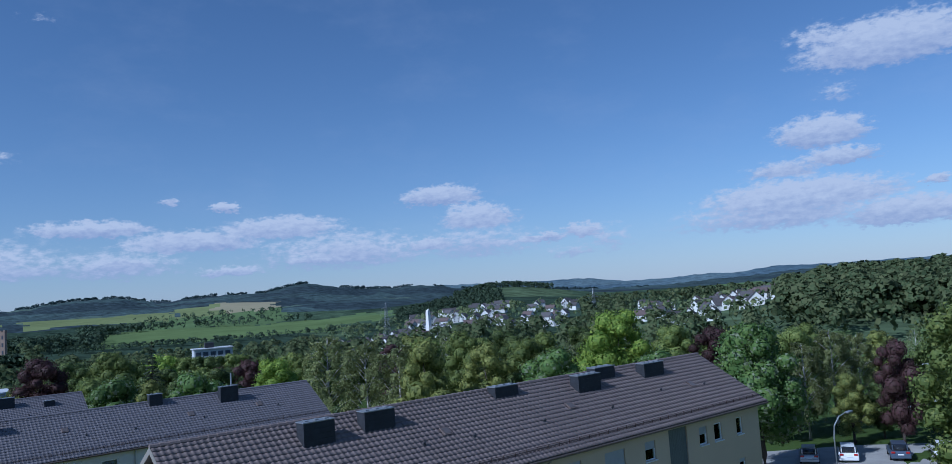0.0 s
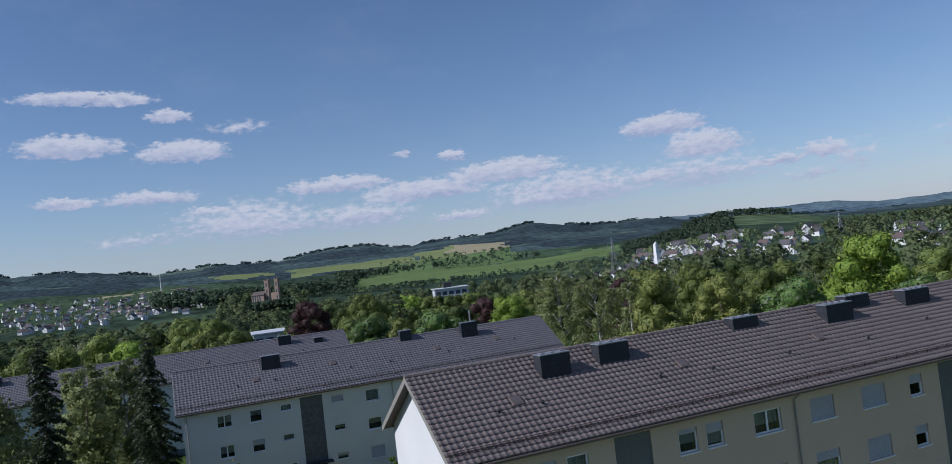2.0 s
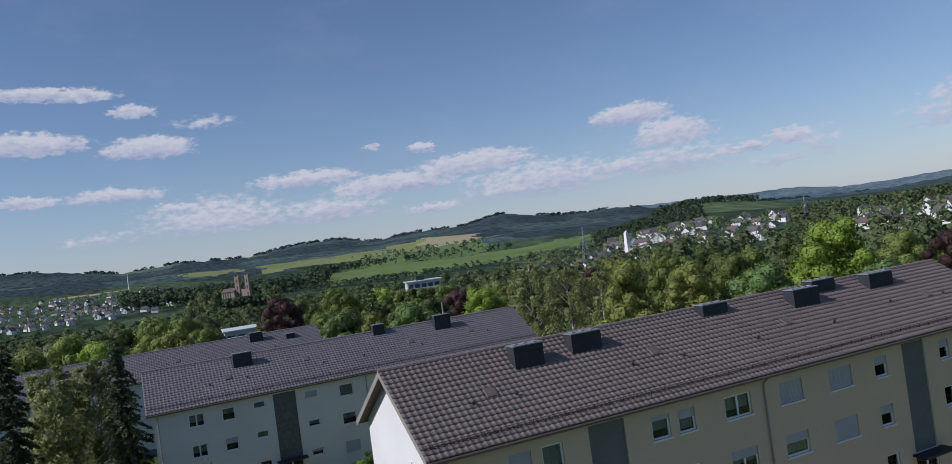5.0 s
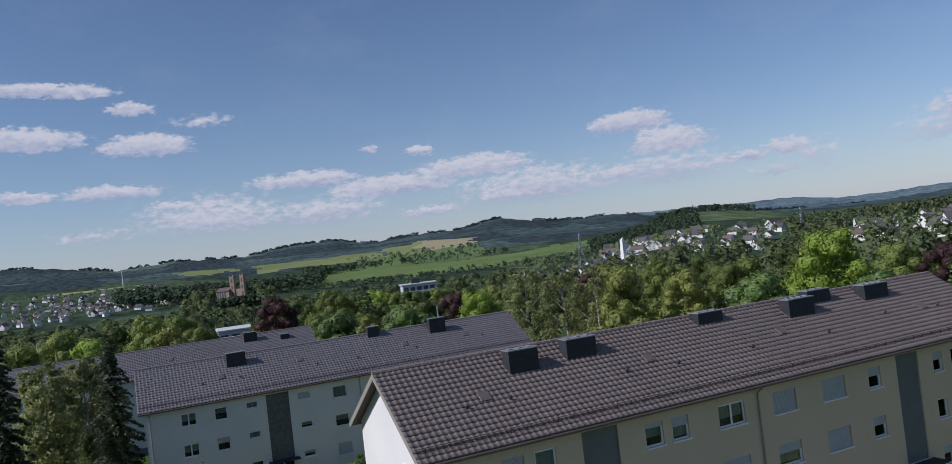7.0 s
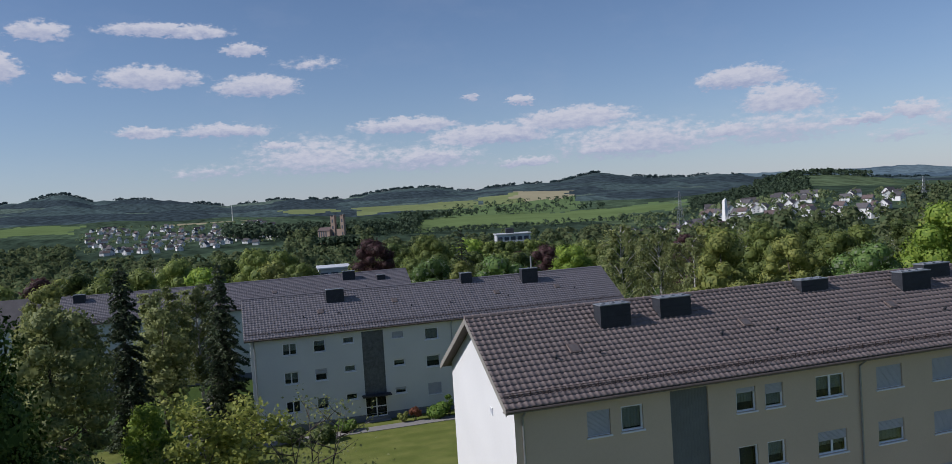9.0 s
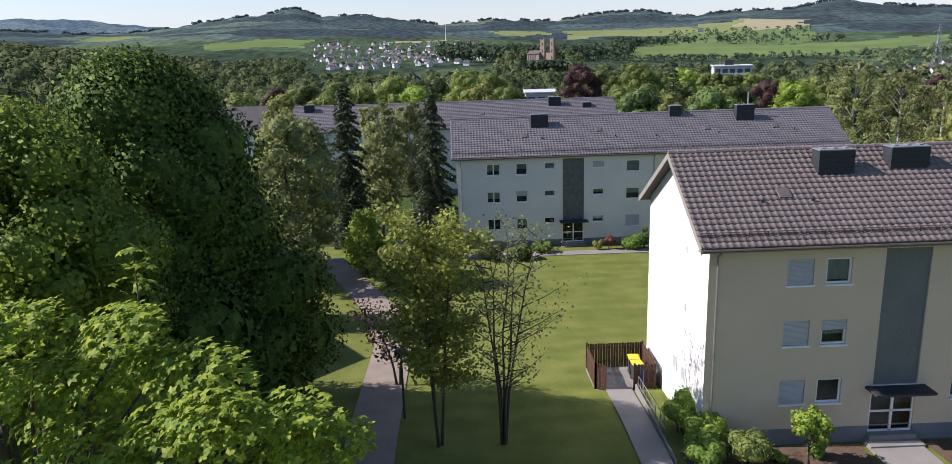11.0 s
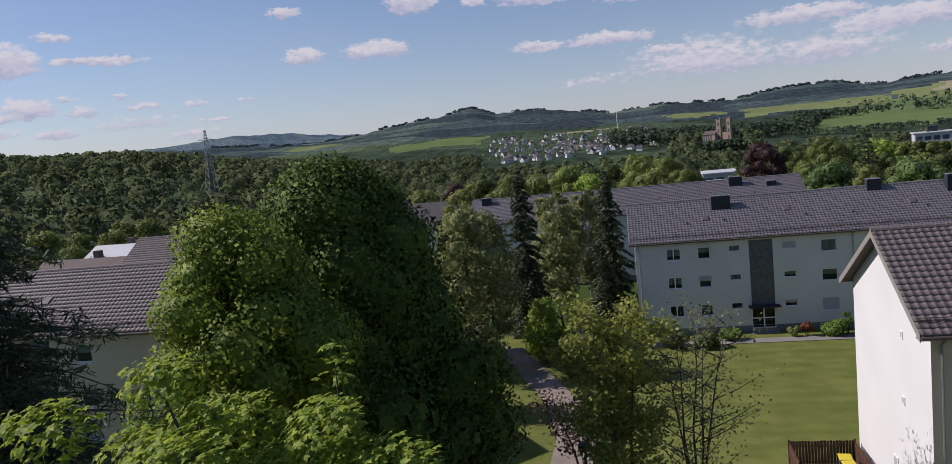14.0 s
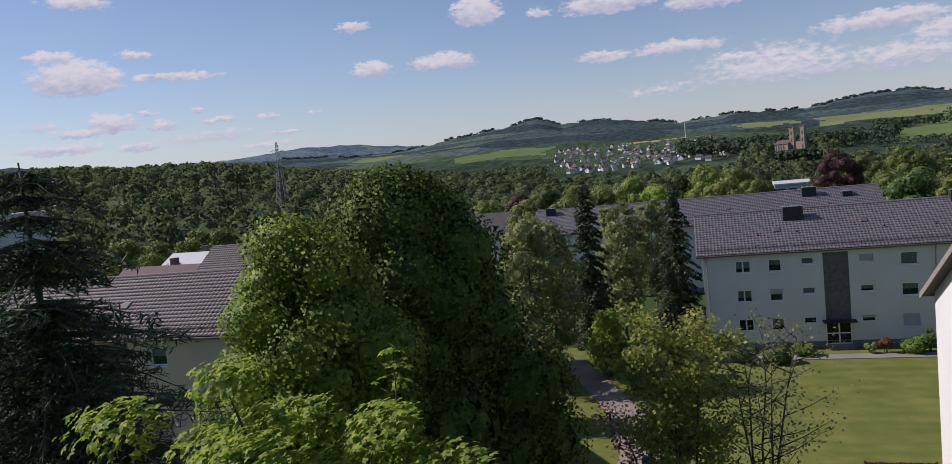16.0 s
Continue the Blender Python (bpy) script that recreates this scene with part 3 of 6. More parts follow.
def build_land():
    az = np.concatenate([np.arange(-60, 82, .38), np.arange(82, 300, 4.0)])
    rs = np.concatenate([[.05], np.arange(2, 112, 2.0), np.arange(115, 300, 12.0), np.arange(300, 1000, 35.0), np.arange(1000, 2300, 32.0), np.arange(2300, 3300, 50.0), np.arange(3300, 4960, 90.0)])
    A, Rr = np.meshgrid(np.radians(az), rs, indexing="ij")
    X, Y = Rr * np.sin(A), Rr * np.cos(A)
    Z = land(X, Y)
    na, nr = A.shape
    verts = np.concatenate([np.stack([X, Y, Z], -1).reshape(-1, 3), [[0, 0, 0]]])
    i, j = np.meshgrid(np.arange(na), np.arange(nr - 1), indexing="ij")
    i2 = (i + 1) % na
    faces = np.stack([i * nr + j, i * nr + j + 1, i2 * nr + j + 1, i2 * nr + j], -1).reshape(-1, 4)
    me = arrays_mesh("ground", verts, faces)
    # which land lies where
    for m in (M_GROUND, M_FOREST, M_MEADOW, M_PALE, M_TAN, M_GREYGREEN, M_LAWN, M_HAZED_RIDGE, M_FOREST_NEAR):
        me.materials.append(m)
    fa, fr = np.degrees(A[i, j]).ravel() + .15, Rr[i, j].ravel()
    kind = land_use(fa, fr)
    fx, fy = X[i, j].ravel(), Y[i, j].ravel()
    kind = np.where((fr < 110) & (fx > -22) & (fx < 50) & (fy > -20) & (fy < 75), 6, kind)
    # haze sits in the colours: palest past 3.7 km, greener below 1.75 km
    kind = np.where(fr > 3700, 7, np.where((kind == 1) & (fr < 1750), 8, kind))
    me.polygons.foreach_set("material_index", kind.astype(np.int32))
    me.polygons.foreach_set("use_smooth", np.ones(len(kind), bool))
    ob = new("ground", me)
    tagged(ob, "rolling green valley with lawns, meadows and wooded hills", "ground", kind="structure")


build_land()


def strip(name, mat, points, width, label, category, lift=.05, kind="structure"):
    """A paved way along a line, laid on the ground, with a thick edge."""
    bm = bmesh.new()
    ring = []
    dense = []
    for a, b in zip(points, points[1:]):
        n = max(1, int(math.dist(a, b) / 1.0))
        dense += [(a[0] + (b[0] - a[0]) * k / n, a[1] + (b[1] - a[1]) * k / n) for k in range(n)]
    dense.append(points[-1])
    for k, p in enumerate(dense):
        a, b = dense[max(0, k - 1)], dense[min(len(dense) - 1, k + 1)]
        d = Vector((b[0] - a[0], b[1] - a[1])).normalized()
        nx, ny = -d.y, d.x
        row = []
        for s in (-1, 1):
            x, y = p[0] + nx * s * width / 2, p[1] + ny * s * width / 2
            z = ground_z(x, y)
            row += [bm.verts.new((x, y, z + lift)), bm.verts.new((x, y, z - .15))]
        ring.append(row)
    for a, b in zip(ring, ring[1:]):
        bm.faces.new((a[0], a[2], b[2], b[0]))
        bm.faces.new((a[1], a[0], b[0], b[1]))
        bm.faces.new((a[2], a[3], b[3], b[2]))
    bmesh.ops.recalc_face_normals(bm, faces=bm.faces)
    return tagged(part(name, bm, mat), label, category, kind=kind)


strip("path", M_PATH, [(-4.3, 4), (-4.4, 30), (-4.4, 45), (-5.6, 52), (-8.5, 60), (-12, 69.6)], 2.4, "worn pale path between lawns under trees", "path")
strip("path", M_SLAB, [(-26, 72), (-14, 70.2), (-2, 69.8), (14, 69.8), (34, 69.6)], 1.8, "pale paved path in front of the far block", "path")
strip("path", M_SLAB, [(-5.5, 70.5), (-5.2, 86), (-4, 100)], 2.6, "pale paved path between two blocks", "path", lift=.06)
strip("path", M_SLAB, [(8.15, 20), (8.15, 39.3)], 1.35, "grey concrete walk beside the gable wall", "path", lift=.07)
strip("pavement", M_SLAB, [(8.9, 26.2), (50, 26.2)], 1.6, "grey paved walk in front of the near block", "pavement", lift=.06)
strip("pavement", M_SLAB, [(18.8, 27), (18.8, 30.2)], 2.4, "grey paved approach to the house door", "pavement", lift=.08)
strip("flower_bed", M_SOIL, [(9.4, 28.5), (17.4, 28.5)], 2.8, "brown bare flower bed under the wall", "flower bed", lift=.03)
strip("flower_bed", M_SOIL, [(20.3, 28.5), (38, 28.5)], 2.8, "brown bare flower bed under the wall", "flower bed", lift=.03)
strip("car_park", M_ASPHALT, [(58, 58), (78, 36), (90, 12)], 14, "grey paved car park by the trees", "car park", lift=.06)

# ---- apartment blocks ----
STOREY = 2.75


def wall_mesh(x0, x1, y, z0, z1, openings, depth=.16):
    """A front wall that looks to -y, with openings and their reveals; a dark sheet behind stands in for the unlit room.
    """
    bm = bmesh.new()
    xs = sorted({x0, x1, *[v for o in openings for v in o[:2]]})
    zs = sorted({z0, z1, *[v for o in openings for v in o[2:4]]})
    inside = lambda x, z: any(o[0] < x < o[1] and o[2] < z < o[3] for o in openings)
    quad = lambda *p: bm.faces.new([bm.verts.new(q) for q in p])
    for xa, xb in zip(xs, xs[1:]):
        for za, zb in zip(zs, zs[1:]):
            if not inside((xa + xb) / 2, (za + zb) / 2):
                quad((xa, y, za), (xb, y, za), (xb, y, zb), (xa, y, zb))
    for a, b, c, d in [o[:4] for o in openings]:
        e = y + depth
        quad((a, y, c), (a, e, c), (b, e, c), (b, y, c)), quad((a, y, d), (b, y, d), (b, e, d), (a, e, d))
        quad((a, y, c), (a, y, d), (a, e, d), (a, e, c)), quad((b, y, c), (b, e, c), (b, e, d), (b, y, d))
    bmesh.ops.remove_doubles(bm, verts=bm.verts, dist=.0005)
    return bm


def ribbed(x0, x1, z0, z1, y, n, upright, depth):
    """A sheet of ribs, upright or lying, as one folded surface with a return to the back."""
    bm = bmesh.new()
    lo, hi = (x0, x1) if upright else (z0, z1)
    line = [(lo, depth)]
    for k in range(n):
        s, t = lo + (hi - lo) * (k + .08) / n, lo + (hi - lo) * (k + .92) / n
        line += [(s, 0), ((s + t) / 2, -.2 * depth), (t, 0), (lo + (hi - lo) * (k + 1) / n, depth)]
    at = lambda p, q, o: (p, y + o, q) if upright else (q, y + o, p)
    rows = [[bm.verts.new(at(p, q, o)) for p, o in line] for q in ((z0, z1) if upright else (x0, x1))]
    for k in range(len(line) - 1):
        bm.faces.new((rows[0][k], rows[0][k + 1], rows[1][k + 1], rows[1][k]))
    bmesh.ops.recalc_face_normals(bm, faces=bm.faces)
    return bm


def window(parent, a, b, c, d, y, leaves, state, rng):
    """A window in an opening: frame, panes, sill, and a roller shutter or curtain."""
    e = y + .09
    f = .085
    spec = [(a, a + f, e, e + .06, c, d), (b - f, b, e, e + .06, c, d), (a + f, b - f, e, e + .06, c, c + f), (a + f, b - f, e, e + .06, d - f, d)]
    for k in range(1, leaves):
        m = a + (b - a) * k / leaves
        spec.append((m - .055, m + .055, e - .004, e + .06, c + f, d - f))
    w = part("window", boxes(*spec), M_FRAME, parent)
    part("sill", boxes((a - .06, b + .06, y - .09, e, c - .07, c - .002)), M_FRAME, w, "white stone sill")
    closed = {"shut": 1.0, "half": .5, "low": .3, "open": 0.0}[state]
    if closed < 1:
        for k in range(leaves):
            p, q = a + f + (b - a - 2 * f) * k / leaves, a + f + (b - a - 2 * f) * (k + 1) / leaves
            part("pane", boxes((p + .03, q - .03, e + .02, e + .035, c + f, d - f)), M_GLASS, w)
        # no room behind: a dark sheet carries its shade as colour
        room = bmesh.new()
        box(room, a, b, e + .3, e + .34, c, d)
        part("room_back", room, M_INNER_SHADE, w)
        if rng.random() < .75:
            cu = bmesh.new()
            n, z0 = 14, c + (d - c) * rng.choice([.1, .35, .5])
            vs = [[cu.verts.new((a + (b - a) * k / n, e + .16 + .02 * (-1) ** k, z)) for z in (z0, d)] for k in range(n + 1)]
            for l, r in zip(vs, vs[1:]):
                cu.faces.new((l[0], r[0], r[1], l[1]))
            part("curtain", cu, M_CURTAIN, w)
    if closed > 0:
        low = d - (d - c) * closed + (f if closed < 1 else .03)
        bm = ribbed(a + .03, b - .03, low, d - .002, e - .03, max(3, int((d - low) / .055)), False, .012)
        part("roller_shutter", bm, M_SHUTTER, w, "lowered grey roller shutter")
    return w


TILE_W, TILE_L = .30, .345


def tile_profile():
    """One interlocking tile seen from above: a low roll and a flat pan, with a thick lower edge."""
    cross = [(0, .0), (.055, .028), (.11, .032), (.16, .006), (.24, -.004), (.30, .0)]
    up = [(x, 0.0, z + .05) for x, z in cross] + [(x, TILE_L + .03, z) for x, z in cross] + [(x, 0.0, z - .006) for x, z in cross]
    n = len(cross)
    faces = [(k, k + 1, n + k + 1, n + k) for k in range(n - 1)] + [(2 * n + k, 2 * n + k + 1, k + 1, k) for k in range(n - 1)]
    return np.array(up), np.array(faces)


def slope_tiles(roof, x0, x1, ye, ze, yr, zr, mat, singles=None, seed=3, relief=1.0):
    """Tiles up a slope from the eave to the ridge; those in the stretch singles=(xa, xb, rows) are objects of their own."""
    rng = np.random.default_rng(seed)
    up = np.array([0, yr - ye, zr - ze])
    length = np.linalg.norm(up)
    up = up / length
    nor = np.array([0, -up[2], up[1]]) if yr > ye else np.array([0, up[2], -up[1]])
    vx, fx = tile_profile()
    vx = vx * np.array([1, 1, relief])
    rows, cols = int(length / TILE_L), int((x1 - x0) / TILE_W)
    vs, fs, count = [], [], 0
    mesh = None
    if singles:
        pts = vx[:, :1] * np.array([[1, 0, 0]]) + vx[:, 1:2] * up + vx[:, 2:3] * nor
        mesh = arrays_mesh("tile", pts, fx)
        mesh.materials.append(M_TILE)
    sl, sw = length / rows, (x1 - x0) / cols
    for j in range(rows):
        for i in range(cols):
            o = np.array([x0 + i * sw, ye, ze]) + up * (j * sl) + nor * rng.normal(.035, .003)
            if singles and singles[0] <= o[0] < singles[1] and j < singles[2]:
                t = new("tile", mesh)
                t.parent = roof
                t.location = o
                continue
            vs.append(o + vx[:, :1] * np.array([[1, 0, 0]]) + vx[:, 1:2] * up + vx[:, 2:3] * nor)
            fs.append(fx + count * len(vx))
            count += 1
    me = arrays_mesh("tiling", np.concatenate(vs), np.concatenate(fs))
    me.materials.append(mat)
    ob = new("tiling", me)
    ob.parent = roof
    tagged(ob, kind="stuff")


def chimney(parent_z, x0, x1, y0, y1, top, name="chimney"):
    """A slate-clad stack with a metal cover and courses of slates."""
    st = part(name, boxes((x0, x1, y0, y1, parent_z - .5, top - .1)), M_SLATE)
    rows = int((top - .1 - parent_z) / .25)
    for k in range(rows):
        z = parent_z + k * .25
        part("slate_course", boxes((x0 - .014, x1 + .014, y0 - .014 - .005 * (k % 2), y1 + .014, z, z + .235)), M_SLATE, st)
    tagged(st, "dark slate-clad chimney stack with a pale metal cap", "chimney", "roof chimneys")
    cap = boxes((x0 - .04, x1 + .04, y0 - .04, y1 + .04, top - .1, top - .04), bevel=.012)
    part("cap", cap, M_CAP, st, "pale zinc cap")
    n = max(2, int((x1 - x0) / .5))
    for k in range(n):
        x = x0 + (x1 - x0) * (k + .5) / n
        part("flue_opening", boxes((x - .1, x + .1, y0 + .2, y1 - .2, top - .04, top + .01), bevel=.008), M_CAP, st)
    return st


def vent_tile(x, s, roof, ye, ze, yr, zr, hatch=False):
    """A small roof vent pipe, or a hatch window, at the share s of the slope."""
    y, z = ye + (yr - ye) * s, ze + (zr - ze) * s + .06
    if hatch:
        bm = bmesh.new()
        m = Matrix.Translation((x, y, z)) @ Matrix.Rotation(math.atan2(zr - ze, yr - ye), 4, "X")
        box(bm, -.28, .28, -.3, .3, 0, .09, .012, m)
        h = part("roof_hatch", bm, M_HATCH, roof, "small framed roof hatch")
        g = bmesh.new()
        box(g, -.2, .2, -.22, .22, .092, .1, 0, m)
        part("hatch_pane", g, M_HATCH_PANE, h)
    else:
        bm = bmesh.new()
        tube(bm, [(x, y, z - .05), (x, y - .02, z + .10), (x, y - .12, z + .16)], [.07, .07, .06], 7)
        part("roof_vent", bm, M_SLATE, roof, "small dark vent hood")


def block(label, x0, x1, yw, base, ze, dims, columns, stairs, chimneys, hatches, vents, plaster, gable, tile_mat, singles=None, seed=1, states=None, drains=(), cellar=()):
    """A three-storey block with a tiled gable roof, standing along x with its front to -y.
    dims: wall depth, overhang, ridge rise. columns: (x0, x1, leaves, small)."""
    depth, over, rise = dims
    rng = random.Random(seed)
    house = empty("apartment_block", (0, 0, 0), label, "building")
    top = ze - .02
    opens, spec = [], []
    for row in range(3):
        ztop = ze - .70 - row * STOREY
        for a, b, leaves, small in columns:
            c = ztop - (.62 if small else 1.14)
            opens.append((a, b, c, ztop))
            spec.append((a, b, c, ztop, leaves))
    sz0, sz1 = ze - 6.6, ze - .36
    for a, b in stairs:
        opens.append((a, b, sz0, sz1)), opens.append((a - .05, b - .02, base + .42, base + 2.52))
    part("wall", wall_mesh(x0, x1, yw, base + .75, top, [(o[0], o[1], max(o[2], base + .75), o[3]) for o in opens], .16), plaster, house)
    yb = yw + depth
    segs, x = [], x0
    for a, b in stairs:
        segs.append((x, a - .05))
        x = b - .02
    segs.append((x, x1))
    part("plinth", boxes(*[(p - (.02 if p == x0 else 0), q + (.02 if q == x1 else 0), yw - .025, yw + .3, base - 1.2, base + .75) for p, q in segs]), M_PLINTH, house, "dark grey rendered plinth")
    # gable walls and back
    slope = rise / (depth / 2 + over)
    zr = ze + rise
    ridge_y = yw + depth / 2
    for x, s in ((x0, -1), (x1, 1)):
        bm = bmesh.new()
        prof = [(yw, base - 1), (yb, base - 1), (yb, ze + slope * over - .05), (ridge_y, zr - .06), (yw, ze + slope * over - .05)]
        a = [bm.verts.new((x, p, q)) for p, q in prof]
        b = [bm.verts.new((x - s * .3, p + (.002 if k in (0, 4) else 0), q)) for k, (p, q) in enumerate(prof)]
        bm.faces.new(a), bm.faces.new(b[::-1])
        for k in range(5):
            bm.faces.new((a[k], a[(k + 1) % 5], b[(k + 1) % 5], b[k]))
        bmesh.ops.recalc_face_normals(bm, faces=bm.faces)
        part("gable_wall", bm, gable, house, "white rendered gable wall")
    part("back_wall", boxes((x0 + .3, x1 - .3, yb - .3, yb, base - 1, ze + .1)), plaster, house)
    # windows
    for a, b, c, d, leaves in spec:
        st = states(a, d, rng) if states else rng.choice(["open", "open", "open", "half", "shut"])
        window(house, a, b, c, d, yw, leaves, st, rng)
    for a, b in stairs:
        bm = ribbed(a, b, sz0, sz1, yw + .085, int((b - a) / .16), True, .008)
        part("stair_window", bm, M_STAIR if seed == 1 else M_STAIR_BLOCK, house, "tall ribbed dark glass stairwell window")
        part("stair_sill", boxes((a - .06, b + .06, yw - .04, yw + .1, sz0 - .1, sz0 - .002)), M_FRAME, house, "white sill")
        ca = part("canopy", boxes((a - .35, b + .35, yw - .95, yw - .002, base + 2.56, base + 2.68), bevel=.02), M_SLATE, house, "dark flat entrance canopy")
        dz = base + .42
        fr = [(a - .05, a + .03, yw + .05, yw + .13, dz, dz + 2.1), (b - .1, b - .02, yw + .05, yw + .13, dz, dz + 2.1), (a + .03, b - .1, yw + .05, yw + .13, dz + 2.02, dz + 2.1), ((a + b) / 2 - .06, (a + b) / 2 + .06, yw + .05, yw + .13, dz, dz + 2.02), (a + .03, b - .1, yw + .05, yw + .13, dz, dz + .1), (a + .03, b - .1, yw + .05, yw + .13, dz + .95, dz + 1.04)]
        door = part("entrance_door", boxes(*fr), M_FRAME, house, "white framed glazed entrance door")
        for p, q in ((a + .03, (a + b) / 2 - .06), ((a + b) / 2 + .06, b - .1)):
            for lo, hi in ((dz + .1, dz + .95), (dz + 1.04, dz + 2.02)):
                part("door_pane", boxes((p, q, yw + .08, yw + .095, lo, hi)), M_GLASS, door)
        # dark sheet in place of the unlit hall
        part("hall_back", boxes((a - .05, b - .02, yw + .9, yw + .94, base, dz + 2.2)), M_INNER_SHADE, door)
        part("door_step", boxes((a - .25, b + .2, yw - .8, yw + .2, base - .1, base + .16), (a - .1, b + .05, yw - .32, yw + .2, base + .16, dz - .004), bevel=.01), M_SLAB, house, "pale concrete door step")
        part("lintel", boxes((a - .05, b - .02, yw + .004, yw + .1, dz + 2.1, sz0 - .1)), plaster, house)
    # roof: deck, tiles, ridge, boards, gutter
    ye = yw - over
    gx = .5
    bm = bmesh.new()
    prof = [(ye, ze), (ridge_y, zr), (yb + over, ze), (yb + over, ze - .14), (ridge_y, zr - .16), (ye, ze - .14)]
    a = [bm.verts.new((x0 - gx, p, q)) for p, q in prof]
    b = [bm.verts.new((x1 + gx, p, q)) for p, q in prof]
    bm.faces.new((a[0], a[1], a[4], a[5])), bm.faces.new((a[1], a[2], a[3], a[4])), bm.faces.new((b[1], b[0], b[5], b[4])), bm.faces.new((b[2], b[1], b[4], b[3]))
    for k in range(6):
        bm.faces.new((a[k], b[k], b[(k + 1) % 6], a[(k + 1) % 6]))
    bmesh.ops.recalc_face_normals(bm, faces=bm.faces)
    roof = part("roof", bm, M_UNDER, house, "brown concrete tile roof")
    for s in (x0 - gx, x1 + gx):
        bm = bmesh.new()
        o = .03 if s > x0 else -.03
        for p, q in ((ye, ridge_y), (yb + over, ridge_y)):
            vs = [bm.verts.new((s + dx, yy, zz)) for dx in (0, o) for yy, zz in ((p, ze + .05), (q, zr + .05), (q, zr - .24), (p, ze - .24))]
            bm.faces.new(vs[:4]), bm.faces.new(vs[4:][::-1])
            for k in range(4):
                bm.faces.new((vs[k], vs[(k + 1) % 4], vs[4 + (k + 1) % 4], vs[4 + k]))
        bmesh.ops.recalc_face_normals(bm, faces=bm.faces)
        part("verge_board", bm, M_FASCIA, roof, "weathered pale verge board")
    bm = bmesh.new()
    n = int((x1 - x0 + 2 * gx) / .42)
    for k in range(n):
        x = x0 - gx + (x1 - x0 + 2 * gx) * k / n
        tube(bm, [(x - .02, ridge_y, zr + .05 + .006 * (k % 2)), (x + .42, ridge_y, zr + .035)], [.13, .115], 8)
    part("ridge_tiles", bm, tile_mat, roof)
    part("soffit", boxes((x0 - gx, x1 + gx, ye + .02, yw - .002, ze - .19, ze - .145)), M_FASCIA, roof, "pale eave soffit")
    bm = bmesh.new()
    tube(bm, [(x0 - gx, ye - .06, ze - .06), (x1 + gx, ye - .06, ze - .07)], [.065, .065], 8)
    part("gutter", bm, M_GUTTER, roof, "dark brown gutter")
    for x in drains:
        bm = bmesh.new()
        tube(bm, [(x, ye - .05, ze - .1), (x, yw - .12, ze - .45), (x, yw - .09, ze - .7), (x, yw - .09, base + .1)], [.05] * 4, 8)
        part("downpipe", bm, M_METAL, house, "grey zinc downpipe")
    # snow rail: a low lattice above the eave
    up = Vector((0, ridge_y - ye, zr - ze)).normalized()
    bm = bmesh.new()
    o = Vector((0, ye, ze)) + up * .55
    for h in (.10, .19, .28):
        box(bm, x0 - gx + .1, x1 + gx - .1, o.y - .012, o.y + .012, o.z + h, o.z + h + .02)
    k = x0
    while k < x1:
        box(bm, k - .012, k + .012, o.y - .02, o.y + .02, o.z, o.z + .3)
        k += .8
    part("snow_guard", bm, M_GUARD, roof, "brown lattice snow guard along the eave")
    slope_tiles(roof, x0 - gx, x1 + gx, ye, ze, ridge_y, zr, tile_mat, singles, relief=.65 if tile_mat is M_TILE_GREY else 1.0)
    for x, s in hatches:
        vent_tile(x, s, roof, ye, ze, ridge_y, zr, True)
    for x, s in vents:
        vent_tile(x, s, roof, ye, ze, ridge_y, zr)
    for a, b, top_z, s in chimneys:
        yy = ye + (ridge_y - ye) * s
        chimney(ze + rise * s - .1, a, b, yy, yy + .72, top_z)
    return house


def near_states(a, d, rng):
    if a < 15:
        return "shut"
    if 15 < a < 17:
        return "half" if 5 < d < 7 else "open"
    if 29 < a < 30.5:
        return "shut" if d > 8 else "half"
    if 33 < a < 34:
        return "shut"
    return rng.choice(["open", "open", "low", "half"])


COLS_NEAR = [(13.75, 14.87, 1, 0), (15.40, 16.50, 1, 0), (21.38, 22.46, 1, 0), (22.98, 24.0, 1, 0), (25.9, 27.63, 2, 0), (29.57, 31.2, 1, 0),
             (33.15, 34.9, 1, 0), (36.74, 37.74, 1, 0), (42.25, 43.1, 1, 0), (43.9, 44.8, 1, 0), (46.5, 47.25, 1, 0)]
CHIM_NEAR = [(16.25, 17.85, 12.72, .68), (19.65, 21.4, 12.72, .72), (28.75, 30.5, 12.75, .84), (34.9, 36.9, 12.7, .70), (37.3, 39.2, 12.9, .84), (41.6, 43.7, 12.72, .74)]
block("near cream three-storey block of flats with brown tile roof", 10.40, 49.3, 30.11, 0.0, 9.29, (9.76, .5, 3.17), COLS_NEAR, [(17.9, 19.87), (39.08, 40.95)], CHIM_NEAR,
      [(14.3, .50), (23.9, .55), (33.2, .55), (44.9, .5)], [(13.2, .42), (15.4, .42), (22.1, .45), (25.2, .42), (30.3, .42), (36.0, .4), (41.5, .5), (46.0, .45)],
      M_PLASTER, M_PLASTER_WHITE, M_TILE_STUFF, (9.8, 15.2, 17), 1, near_states, (10.75, 28.5))

COLS_FAR = [(2.9, 4.25, 2, 0), (5.77, 6.92, 1, 0), (8.55, 9.65, 1, 1), (13.35, 14.5, 1, 1), (16.65, 18.05, 1, 0), (20.5, 21.9, 2, 0), (24, 25.2, 1, 0), (27, 28.1, 1, 1), (32, 33.1, 1, 1), (35, 36.4, 2, 0)]
